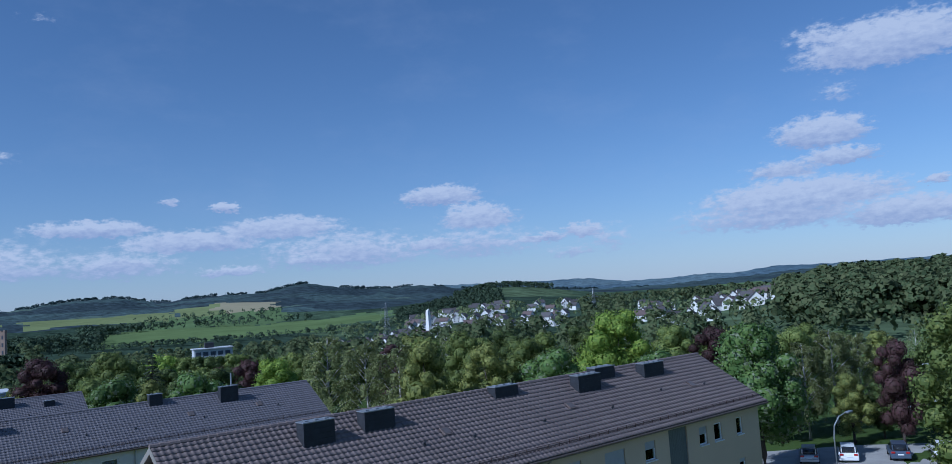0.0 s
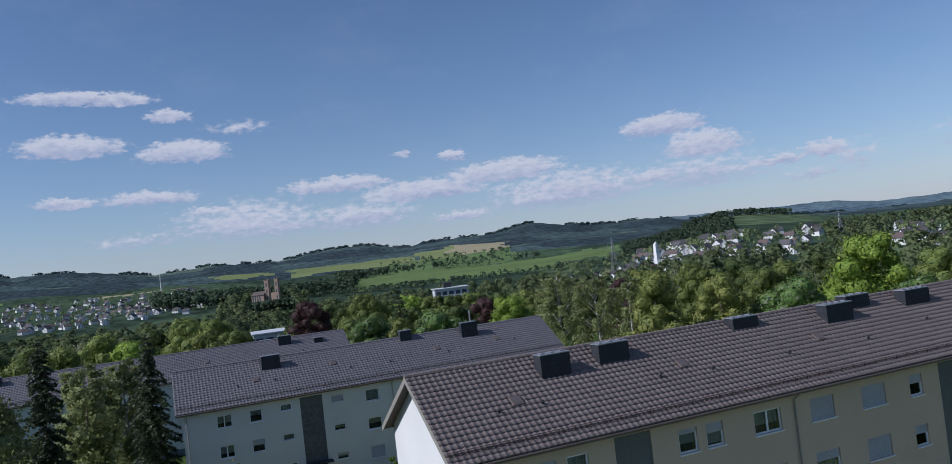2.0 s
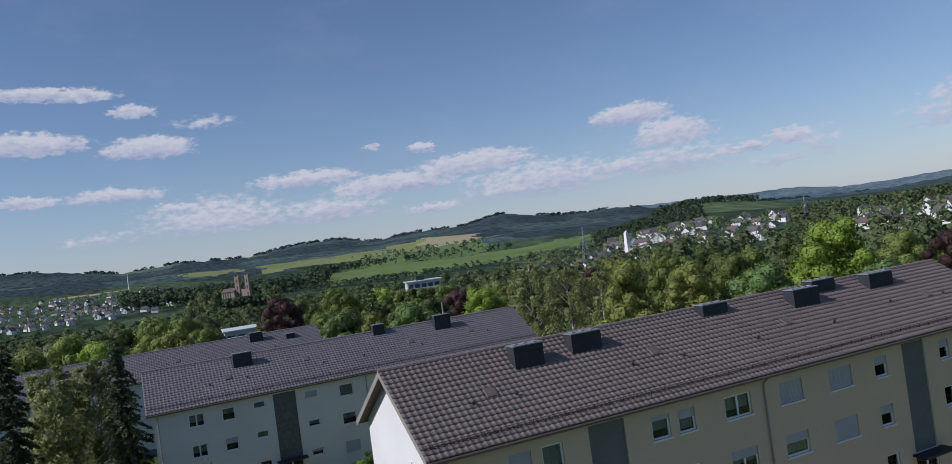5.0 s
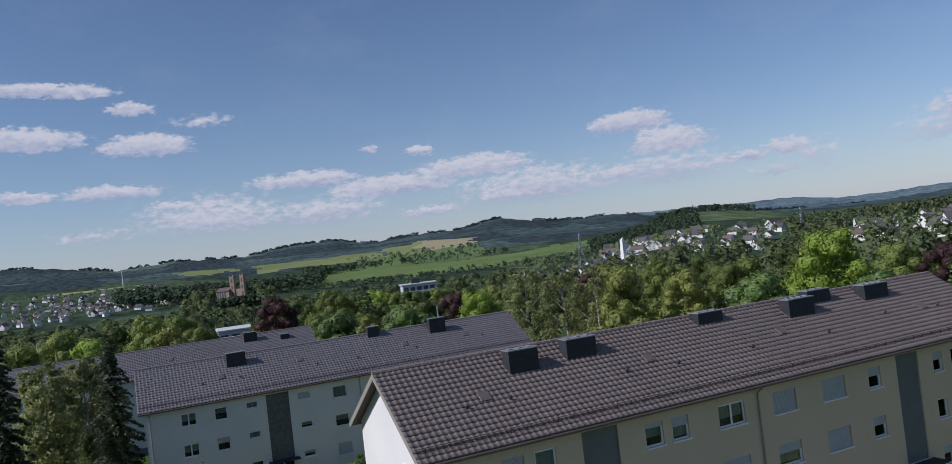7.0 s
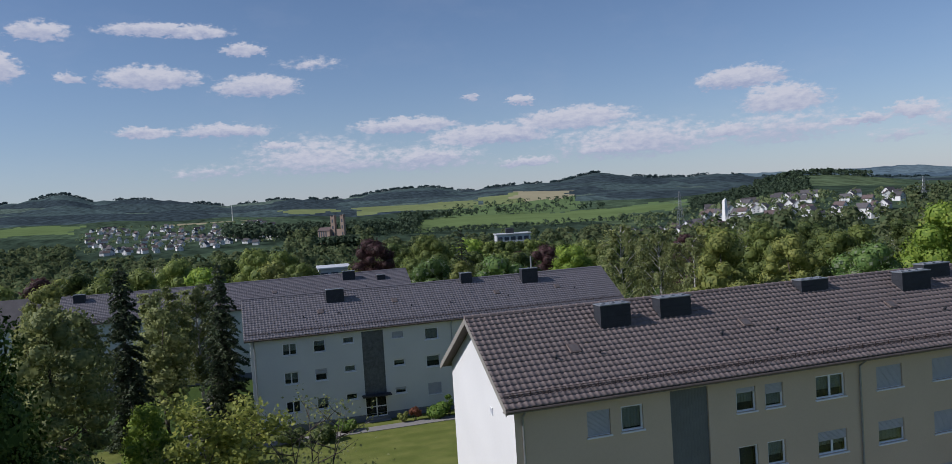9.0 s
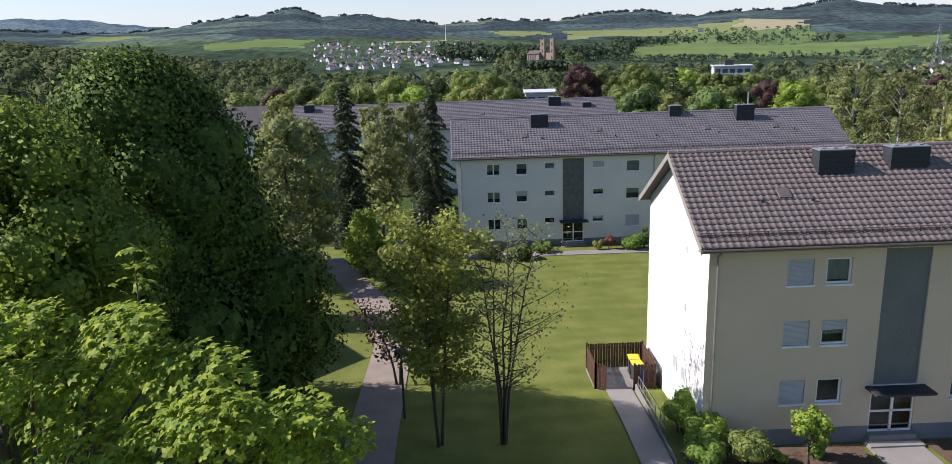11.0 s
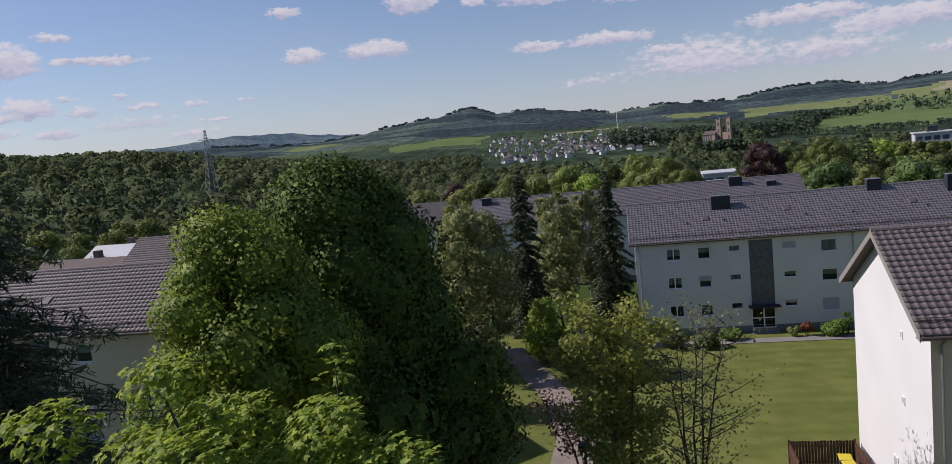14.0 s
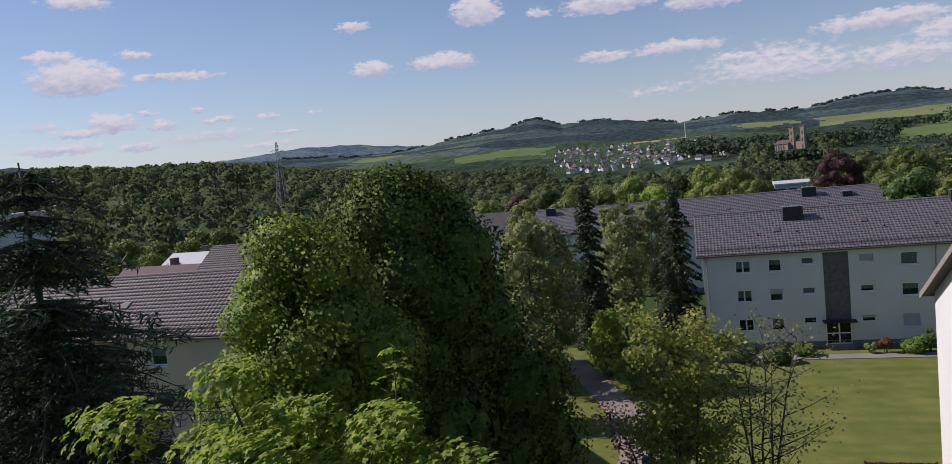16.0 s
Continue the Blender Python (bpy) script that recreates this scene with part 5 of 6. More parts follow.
woods("hill_woods", scatter(3, 1350, -56, -17, 260, 900, 10, 17), L_FAR, "dense green woods on the valley side", 63, 90, .21)
woods("hill_woods", scatter(4, 500, -56, -20, 640, 900, 13, 19), L_FAR, "green trees along the ridge", 64, 60, .26)
woods("castle_woods", scatter(5, 500, -1, 13, 930, 1180, 10, 17), L_FAR_DARK, "dark woods round the brick ruin", 65, 36, .3)
woods("field_copse", scatter(6, 130, 11.6, 15.4, 1440, 1560, 12, 16) + scatter(7, 60, 15, 27, 1485, 1530, 9, 15) + scatter(8, 110, 15, 25, 1540, 1850, 8, 13) + scatter(9, 120, 20, 34, 900, 950, 5, 8) + scatter(10, 120, 10, 21, 880, 930, 5, 8), L_FAR_DARK, "dark copse and hedgerow trees between the fields", 66, 16)
rt = random.Random(21)
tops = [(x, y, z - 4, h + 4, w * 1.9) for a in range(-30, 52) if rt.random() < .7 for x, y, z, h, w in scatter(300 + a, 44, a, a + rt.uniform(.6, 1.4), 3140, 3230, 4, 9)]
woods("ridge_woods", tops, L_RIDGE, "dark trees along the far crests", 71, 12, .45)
pines = scatter(16, 240, 37.5, 44.8, 1470, 1540, 9, 13) + scatter(17, 520, 33, 41, 1040, 1400, 9, 13)
woods("ridge_woods", [(x, y, z - 4, h + 3, w) for x, y, z, h, w in pines], L_FAR_DARK, "dark pines on the crest behind the village", 72, 24, .33)
foot = [(x, y, z, EYE_Z - math.hypot(x, y) * math.tan(radians(1.5)) - z - h * .12, h * .8) for x, y, z, h, w in scatter(15, 90, 4.9, 8.6, 775, 822, 9, 15)]
woods("castle_woods", foot, L_FAR_DARK, "dark trees at the foot of the brick ruin", 69, 40, .3)
woods("village_trees", scatter(11, 300, 28, 47, 560, 1000, 5, 10) + scatter(12, 200, 50, 63, 430, 800, 5, 10) + scatter(13, 220, -10.5, 2.8, 870, 1420, 4, 8), L_FAR, "green garden trees between village houses", 67, 18)

# ---- villages ----
M_HOUSE = material("white_house_render", (.70, .69, .66), .9, .06, .5, 8)
M_HOUSE_ROOF = material("dark_house_roof", (.085, .078, .08), .8, .25, .8, 9, per="object")
M_HOUSE_RED = material("red_brown_house_roof", (.125, .092, .084), .8, .2, .8, 9)
M_BRICK = material("weathered_red_brick", (.33, .24, .185), .9, .2, .08, 2, .02, 3)
M_PANEL = material("white_roof_panels", (.5, .51, .52), .7, .08, .4, 6)


def village_house(at, turn, roof_mat, size):
    w, d, e, r = size
    th = empty("house", (0, 0, 0), "small white house with a dark gable roof", "house", "village houses")
    bm = bmesh.new()
    prof = [(-w / 2, -3), (w / 2, -3), (w / 2, e), (0, e + r), (-w / 2, e)]
    a, b = ([bm.verts.new((x, y, z)) for x, z in prof] for y in (-d / 2, d / 2))
    bm.faces.new(a), bm.faces.new(b[::-1])
    for k in range(5):
        bm.faces.new((a[k], b[k], b[(k + 1) % 5], a[(k + 1) % 5]))
    bmesh.ops.recalc_face_normals(bm, faces=bm.faces)
    part("wall", bm, M_HOUSE, th)
    bm = bmesh.new()
    for s in (-1, 1):
        n = Vector((s * r, 0, w / 2)).normalized() * .18
        p = [Vector((s * (w / 2 + .5), y, e - .5 * 2 * r / w + .02)) for y in (-d / 2 - .5, d / 2 + .5)] + [Vector((0, y, e + r + .02)) for y in (d / 2 + .5, -d / 2 - .5)]
        lo, hi = [bm.verts.new(q) for q in p], [bm.verts.new(q + n) for q in p]
        bm.faces.new(lo), bm.faces.new(hi[::-1])
        for k in range(4):
            bm.faces.new((lo[k], lo[(k + 1) % 4], hi[(k + 1) % 4], hi[k]))
    bmesh.ops.recalc_face_normals(bm, faces=bm.faces)
    rf = part("roof", bm, roof_mat, th)
    part("chimney", boxes((.6, 1.3, -.4, .4, e + r * .5, e + r + .9)), M_HOUSE_RED, rf)
    for y, s in ((-d / 2, -1), (d / 2, 1)):
        for x in (-w * .24, w * .24):
            for z in (1.0, 3.6):
                part("window", boxes((x - .55, x + .55, y - .03, y + .03, z, z + 1.2)), M_INNER_SHADE, th)
    th.matrix_world = pose(*at, 0, 0, turn)
    return th


houses = [None, None, None]
hr = random.Random(9)
for n, a0, a1, r0, r1 in ((62, 34, 46.5, 620, 980), (26, 28.5, 34, 560, 700), (40, 51, 62.5, 480, 790), (190, -9.8, 2.6, 870, 1400), (26, -36, -25.5, 1000, 1350)):
    for k in range(n):
        a, r = hr.uniform(a0, a1), hr.uniform(r0, r1)
        x, y, z = polar(a, r)
        i = hr.randrange(3)
        turn = hr.choice([20, 110, 60, 150]) + hr.uniform(-12, 12)
        if houses[i] is None:
            houses[i] = village_house((x, y, z), turn, (M_HOUSE_ROOF, M_HOUSE_ROOF, M_HOUSE_RED)[i], ((9, 11, 5.2, 4.2), (10.5, 13, 4.4, 5.0), (8.5, 10, 5.6, 3.6))[i])
        else:
            s = .62 if r > 860 and a < 5 else .9
            copy_thing(houses[i], pose(x, y, z, 0, 0, turn) @ Matrix.Diagonal((s, s, s, 1)))

for k in range(14):
    x, y, z = polar(56.6 + k * .36, hr.uniform(540, 660))
    copy_thing(houses[k % 3], pose(x, y, z, 0, 0, hr.choice([30, 120]) + hr.uniform(-10, 10)))

# brick ruin with two towers on its hill
x, y, z = polar(6.7, 850)
z = -5.5
ruin = empty("brick_ruin", (0, 0, 0), "red brick church ruin with two square towers", "ruin")
for name, spec in (("nave", (-17.5, -3.2, -6, 8, -16, 7)), ("tower", (-3.2, 1.6, -2.4, 2.4, -16, 21.5)), ("tower", (8.4, 12.4, -2, 2.4, -16, 22)), ("link_wall", (1.6, 8.4, -1.5, 1.5, -16, 8))):
    ob = part(name, boxes(spec), M_BRICK, ruin)
    if name == "tower":
        # arches are dark panels on solid brick, their shade painted in
        for k in range(3):
            xm = (spec[0] + spec[1]) / 2
            part("arch_opening", boxes((xm - .8, xm + .8, spec[2] - .06, spec[2] + .2, 1 + k * 7, 4.6 + k * 7)), M_INNER_SHADE, ob)
        part("parapet", boxes((spec[0] - .2, spec[0] + 1.1, spec[2] - .1, spec[3] + .1, spec[5], spec[5] + 1.0), (spec[1] - 1.1, spec[1] + .2, spec[2] - .1, spec[3] + .1, spec[5], spec[5] + 1.4)), M_BRICK, ob)
    if name == "nave":
        bm = bmesh.new()
        p = [(-18, -6.6, 6.8), (-3.1, -6.6, 6.8), (-3.1, 1, 10.5), (-18, 1, 10.5), (-18, 8.6, 6.8), (-3.1, 8.6, 6.8)]
        v = [bm.verts.new(q) for q in p]
        bm.faces.new((v[0], v[1], v[2], v[3])), bm.faces.new((v[3], v[2], v[5], v[4])), bm.faces.new((v[0], v[3], v[4])), bm.faces.new((v[1], v[5], v[2]))
        part("nave_roof", bm, M_HOUSE_RED, ob)
        # nave arches likewise: dark panels coloured as shaded openings
        for k in range(4):
            part("arch_opening", boxes((-16.5 + k * 2.7, -15.1 + k * 2.7, -6.06, -5.9, 0, 6)), M_INNER_SHADE, ob)
ruin.matrix_world = pose(x, y, z, 0, 0, -34)

# white slender church tower in the village
x, y, z = polar(35.4, 690)
z = EYE_Z + 690 * math.tan(radians(-2.2))
spire = empty("church_tower", (0, 0, 0), "slender white church tower above village roofs", "church")
bm = bmesh.new()
tube(bm, [(0, 0, -8), (0, 0, 8), (0, 0, 17.5), (.8, 0, 19.6)], [2.9, 2.5, 1.9, .15], 4)
part("shaft", bm, M_HOUSE, spire)
part("hall", boxes((3, 17, -5, 5, -8, 4.0), bevel=.1), M_HOUSE, spire)
part("hall_roof", boxes((2.6, 17.4, -5.4, 5.4, 4.0, 4.6), bevel=.1), M_HOUSE_ROOF, spire)
spire.matrix_world = pose(x, y, z, 0, 0, -35)


def pylon(az, r, el, h, label):
    """A lattice mast with three pairs of arms."""
    x, y, _ = polar(az, r)
    z = EYE_Z + r * math.tan(radians(el)) - h
    th = empty("power_pylon", (x, y, z), label, "pylon")
    th.rotation_euler = (0, 0, radians(-az + 25))
    half = lambda t: 3.2 * (1 - t) ** 1.25 + .35
    for sx in (-1, 1):
        for sy in (-1, 1):
            bm = bmesh.new()
            tube(bm, [(sx * half(t), sy * half(t), h * t) for t in (0, .3, .6, 1)], [.16, .14, .12, .07], 4)
            part("leg", bm, M_METAL, th)
    bm = bmesh.new()
    n = 12
    for k in range(n):
        t0, t1 = k / n, (k + 1) / n
        for f in range(4):
            c0, c1 = [((1, 1), (-1, 1)), ((-1, 1), (-1, -1)), ((-1, -1), (1, -1)), ((1, -1), (1, 1))][f]
            p0 = (c0[0] * half(t0), c0[1] * half(t0), h * t0)
            q1 = (c1[0] * half(t1), c1[1] * half(t1), h * t1)
            p1 = (c1[0] * half(t0), c1[1] * half(t0), h * t0)
            q0 = (c0[0] * half(t1), c0[1] * half(t1), h * t1)
            tube(bm, [p0, q1], [.07, .07], 3), tube(bm, [p1, q0], [.07, .07], 3)
    part("lattice", bm, M_METAL, th)
    for t, w in ((.62, 6.5), (.75, 5.2), (.87, 4.2)):
        bm = bmesh.new()
        for s in (-1, 1):
            tube(bm, [(0, -.6, h * t), (s * w, 0, h * t + .3)], [.1, .06], 4), tube(bm, [(0, .6, h * t + 1.3), (s * w, 0, h * t + .3)], [.1, .06], 4)
            tube(bm, [(s * w, 0, h * t + .3), (s * w, 0, h * t - 1.4)], [.06, .05], 4)
        part("cross_arm", bm, M_METAL, th)


pylon(-30.3, 420, 2.75, 42, "tall grey lattice power pylon over the woods")
pylon(32.3, 640, .1, 38, "grey lattice power pylon by the village")
pylon(47.8, 760, .1, 36, "grey lattice power pylon among trees")
# white mast on the far village's hill
x, y, z = polar(-.45, 1500)
mast = empty("radio_mast", (x, y, z), "thin white radio mast on the hill", "mast")
bm = bmesh.new()
tube(bm, [(0, 0, -4), (0, 0, 16), (0, 0, 30)], [.7, .6, .3], 8)
part("pole", bm, M_HOUSE, mast)
part("platform", boxes((-1.3, 1.3, -1.3, 1.3, 21, 21.6), bevel=.1), M_HOUSE, mast)


def flat_building(az, r, el_top, w, d, h, label, turn, upper=None):
    x, y, _ = polar(az, r)
    z = EYE_Z + r * math.tan(radians(el_top)) - h
    th = empty("flat_building", (0, 0, 0), label, "building")
    part("wall", boxes((-w / 2, w / 2, -d / 2, d / 2, -8, h - .5)), M_PANEL, th)
    part("roof", boxes((-w / 2 - .5, w / 2 + .5, -d / 2 - .5, d / 2 + .5, h - .5, h), bevel=.08), M_PANEL, th, "white flat roof")
    n = int(w / 3)
    for k in range(n):
        part("window", boxes((-w / 2 + k * 3 + .5, -w / 2 + k * 3 + 2.6, -d / 2 - .03, -d / 2 + .05, h - 3.2, h - 1.5)), M_INNER_SHADE, th)
    if upper:
        part("roof_house", boxes((-upper, upper * .2, -1.5, 1.5, h, h + 2.2), bevel=.08), M_SLATE, th)
    th.matrix_world = pose(x, y, z, 0, 0, turn)


flat_building(19.9, 350, -2.2, 15.5, 9, 4.2, "white flat-roofed building among trees", -12, 3)
for a in (17.6, 18.3, 19.0, 19.7, 20.4, 21.1, 21.8):
    stand(turner.choice(["green", "dark"]), a, -2.6 + turner.uniform(-.12, .08), 300, 1.1)
flat_building(6.4, 235, -3.75, 9.0, 12, 5, "white flat-roofed workshop below the ruin", -4)
flat_building(5.9, 215, -4.45, 9.5, 9, 4, "white flat-roofed workshop below the ruin", -4)
for a, el in ((4.7, -3.5), (5.5, -4.25), (6.3, -4.3), (7.3, -4.0), (8.1, -3.4)):
    stand(turner.choice(["green", "dark", "yellow"]), a, el, 186, .9)
flat_building(68.8, 120, -6.3, 4.5, 3, 3.2, "pale low shed among trees", -60)
flat_building(-47.6, 210, -.4, 16, 10, 7, "white building behind the conifer", 30)
for az, r, el, size, mat in ((-38.6, 98, -6.4, (9, 13, 4, 3.2), M_HOUSE_RED), (-36.4, 112, -5.6, (8, 9, 4, 2.2), M_PANEL), (-16.8, 150, -4.9, (9, 30, 4, 4), M_HOUSE_ROOF)):
    x, y, _ = polar(az, r)
    h = village_house((x, y, EYE_Z + r * math.tan(radians(el)) - size[2] - size[3] + 2), 84, mat, size)
    tagged(h, "low house with a brown roof beyond the block")

# ---- the near garden ----
rng_near = np.random.default_rng(77)


def palmate_arrays(rng, c, nor, size):
    """Five-pointed maple leaves, each a fan of five kite-shaped lobes."""
    n = len(c)
    nor = unit(nor)
    u = unit(np.cross(nor, rng.normal(0, 1, (n, 3))))
    v = np.cross(nor, u)
    s = (size * rng.uniform(.6, 1.25, n))[:, None]
    vs, fs = [], []
    for k, (ang, L) in enumerate(((0, 1.0), (58, .9), (-58, .9), (118, .62), (-118, .62))):
        a = radians(ang)
        d = u * math.cos(a) + v * math.sin(a)
        w = -u * math.sin(a) + v * math.cos(a)
        droop = nor * (-.16 * L) * s
        vs.append(np.stack([c, c + (d * .42 * L + w * .24) * s, c + d * L * .9 * s + droop, c + (d * .42 * L - w * .24) * s], 1))
    V = np.stack(vs, 1).reshape(-1, 3)
    return V, np.arange(len(V)).reshape(-1, 4)


def maple_near():
    rng = np.random.default_rng(91)
    th = empty("young_maple", (-5.9, 9.1, 0), "young maple with bright sunlit palmate leaves near the window", "tree")
    lobes = []
    for k in range(30):
        a, s = k * 2.4, (k + .5) / 30
        rad = 3.5 * math.sqrt(s)
        z = 14.0 - 2.9 * s ** 1.2 + rng.uniform(-.8, .6)
        lobes.append((rad * math.cos(a), rad * math.sin(a), z, rng.uniform(.36, .7)))
    lobes += [(-.9, .2, 15.0, .5), (-2.2, -.6, 14.6, .6), (1.4, .5, 14.2, .5), (2.8, -.6, 13.4, .55), (3.6, -.1, 13.1, .55), (3.3, .6, 12.5, .5), (2.3, .4, 13.6, .6), (4.1, .2, 12.6, .5)]
    bm = bmesh.new()
    tube(bm, [(0, 0, 0), (.1, 0, 4), (0, .1, 8), (0, 0, 13)], [.16, .13, .09, .02], 8)
    cs, ds = [], []
    for x, y, z, r in lobes:
        zb = max(3.5, z - 3.2)
        tube(bm, [(0, 0, zb), (x * .55, y * .55, z - 1.0), (x, y, z)], [.05, .03, .008], 5)
        n = int(560 * r * r) + 36
        d = unit(rng.normal(0, 1, (n, 3)) + np.array([0, 0, .55]))
        cs.append(np.array([x, y, z]) + d * r * rng.uniform(.6, 1.12, (n, 1)) * np.array([1.15, 1.15, .72]))
        ds.append(d * .55 + np.array([-.45, -.1, .8]) + rng.normal(0, .3, (n, 3)))
    # one shoot above the rest
    m = 40
    t = rng.uniform(0, 1, m)
    cs.append(np.stack([1.45 + rng.normal(0, .10, m), 1.0 + rng.normal(0, .10, m), 14.1 + t * 1.2], 1)), ds.append(np.stack([rng.normal(0, .5, m), rng.normal(0, .5, m), np.ones(m)], 1))
    tube(bm, [(1.4, .9, 13.2), (1.45, 1.0, 15.25)], [.02, .008], 5)
    part("trunk", bm, M_BARK, th, smooth=True)
    V, Fc = palmate_arrays(rng, np.concatenate(cs), np.concatenate(ds), .128)
    part("crown", arrays_mesh("crown", V, Fc), L_MAPLE, th)


maple_near()


def slim_tree(at, h, low, rad, leaf, label, stems, leaves, seed, size=.2):
    """Several thin stems that fork upward, with sparse leaves on the twigs."""
    rng = np.random.default_rng(seed)
    th = empty("slim_tree", at, label, "tree")
    cs = []
    for sx in range(stems):
        a = sx * math.tau / stems + rng.uniform(-.4, .4)
        lean = rad * rng.uniform(.25, .75)
        bm = bmesh.new()
        top = h * rng.uniform(.78, 1.0)
        bow = rng.uniform(-.22, .22, (5, 2))
        path = [(.10 * math.cos(a) + lean * s ** 1.5 * math.cos(a) + bow[k][0] * s, .10 * math.sin(a) + lean * s ** 1.5 * math.sin(a) + bow[k][1] * s, top * s) for k, s in enumerate((0, .25, .5, .75, 1))]
        tube(bm, path, [.075, .06, .045, .03, .01], 7)
        for k in range(16):
            s = low / h + (1 - low / h) * (k + .5) / 16
            i = min(3, int(s * 4))
            p = Vector(path[i]).lerp(Vector(path[i + 1]), s * 4 - i)
            b = k * 2.4 + rng.uniform(-.5, .5)
            reach = rad * (.3 + .6 * math.sin(math.pi * min(1, .12 + .8 * (s * h - low) / (h - low)))) * rng.uniform(.5, 1.0)
            q = p + Vector((reach * math.cos(b), reach * math.sin(b), reach * rng.uniform(.35, .8)))
            tube(bm, [p, p.lerp(q, .5) + Vector((0, 0, -.08)), q], [.03, .018, .005], 4)
            n = int(leaves * reach)
            t = rng.uniform(.25, 1.08, (n, 1))
            cs.append(np.array(p) + (np.array(q) - np.array(p)) * t + rng.normal(0, .26, (n, 3)))
        part("stem", bm, M_BARK, th, smooth=True)
    c = np.concatenate(cs)
    vs, fs = quad_arrays(rng, c, np.tile([0, 0, 1.0], (len(c), 1)), size, .8, .7)
    part("crown", arrays_mesh("crown", vs, fs), leaf, th)
    return th


slim_tree((-1.2, 31.2, 0), 10.9, 3.0, 2.6, L_OLIVE, "young multi-stemmed tree with light green leaves on the lawn", 3, 190, 101, .2)
slim_tree((1.7, 31.2, 0), 10.4, 3.0, 3.0, L_BIRCH, "thin bare multi-stemmed tree with few leaves", 5, 20, 102, .14)
slim_tree((-3.6, 38.5, -.3), 5.4, 1.4, 2.0, L_COPPER, "small tree with dark reddish leaves by the path", 2, 30, 103)

tree("small_tree", (-8.0, 63.0, -1.8), 6.2, .5, 2.5, 18, 200, .2, L_BRIGHT, M_BARK, "bright green small tree where the path bends", seed=34, trunk_r=.1, core=.6)
for x, y, rad, h, leaf, label, size, per in (
        (-8.3, 64.5, 2.4, 4.6, L_SHRUB, "large round bright green bush by the path", .3, 150), (-2.4, 63.5, 2.2, 3.4, L_GREEN, "green bush at the lawn's edge", .3, 130),
        (9.9, 31.5, 1.35, 2.1, L_BRIGHT, "round bright green shrub at the wall's corner", .14, 420), (10.4, 29.7, 1.3, 2.0, L_BRIGHT, "round bright green shrub under the wall", .14, 420),
        (9.9, 28.2, 1.25, 1.7, L_SHRUB, "clipped green shrub beside the walk", .14, 420), (11.8, 28.3, 1.35, 1.8, L_GREEN, "rounded green shrub in the flower bed", .13, 420),
        (13.3, 28.6, .5, .6, L_BRIGHT, "low light green plant in the flower bed", .12, 420), (15.0, 28.9, .55, .8, L_SHRUB, "low green plant in the flower bed", .12, 420),
        (18.6, 24.0, 1.1, 1.9, L_YELLOW, "pale flowering shrub beside the walk", .14, 300), (20.6, 24.4, 1.0, 1.6, L_YELLOW, "pale flowering shrub beside the walk", .14, 300),
        (3.0, 68.2, 1.9, 1.6, L_DARK, "dark clipped hedge bush by the far block", .26, 120), (5.6, 68.0, 1.9, 1.5, L_DARK, "dark clipped hedge bush by the far block", .26, 120),
        (8.0, 70.4, 1.6, 1.2, L_SHRUB, "green hedge bush by the far block", .26, 120), (13.4, 70.8, .8, 1.2, L_YELLOW, "small yellow-green shrub before the far block", .2, 160),
        (14.6, 70.9, .9, 1.5, L_RED, "small reddish shrub before the far block", .2, 160), (16.8, 70.7, 1.5, 1.5, L_SHRUB, "round green shrub before the far block", .24, 130), (18.0, 70.9, .6, 2.6, L_SHRUB, "upright green shrub before the far block", .2, 160),
        (-.5, 71, 1.4, 1.3, L_GREEN, "green shrub at the far block's corner", .24, 130)):
    shrub("shrub", (x, y, ground_z(x, y)), rad, h, leaf, label, int(x * 10) % 97 + 3, size, per)

# small ornamental tree in the bed
tree("small_tree", (14.4, 28.3, 0), 2.55, 1.25, 1.15, 14, 420, .15, L_BRIGHT, M_BARK, "small round-headed ornamental tree in the bed", seed=33, trunk_r=.06, core=.6)

# bin enclosure of dark boards
fence = empty("bin_enclosure", (0, 0, 0), "dark brown wooden screen round the waste bins", "fence")
zf = ground_z(8.6, 37.5)
board = mesh_of("board", boxes((-.065, .065, -.012, .012, 0, 1.5), bevel=.004))
board.materials.append(M_WOOD)
for ax, ay, bx, by in ((6.95, 36.9, 6.95, 39.6), (6.95, 39.6, 10.1, 39.6), (10.1, 39.6, 10.1, 36.6), (8.95, 36.6, 10.1, 36.6), (6.95, 36.9, 7.5, 36.6)):
    n = max(2, int(math.dist((ax, ay), (bx, by)) / .145))
    ang = math.atan2(by - ay, bx - ax)
    for k in range(n):
        t = (k + .5) / n
        ob = new("board", board)
        ob.parent = fence
        ob.matrix_world = Matrix.Translation((ax + (bx - ax) * t, ay + (by - ay) * t, zf - .03 + random.uniform(-.02, .02))) @ Matrix.Rotation(ang, 4, "Z")
    for h in (.35, 1.2):
        bm = bmesh.new()
        tube(bm, [(ax, ay, zf + h), (bx, by, zf + h)], [.035, .035], 4)
        part("rail", bm, M_WOOD, fence)
    part("post", boxes((ax - .05, ax + .05, ay - .05, ay + .05, zf - .2, zf + 1.55), bevel=.008), M_WOOD, fence)
part("bin_floor", boxes((6.9, 10.2, 36.5, 39.7, zf - .3, zf + .04)), M_SLAB, fence, "concrete floor slab")

M_YELLOW = material("yellow_plastic", (.62, .50, .03), .45, .08, 3, 20, gloss=.5)
M_BLUE = material("blue_plastic", (.03, .10, .30), .45, .08, 3, 20, gloss=.5)
M_BIN = material("dark_grey_plastic", (.045, .048, .05), .5, .1, 3, 20, gloss=.5)


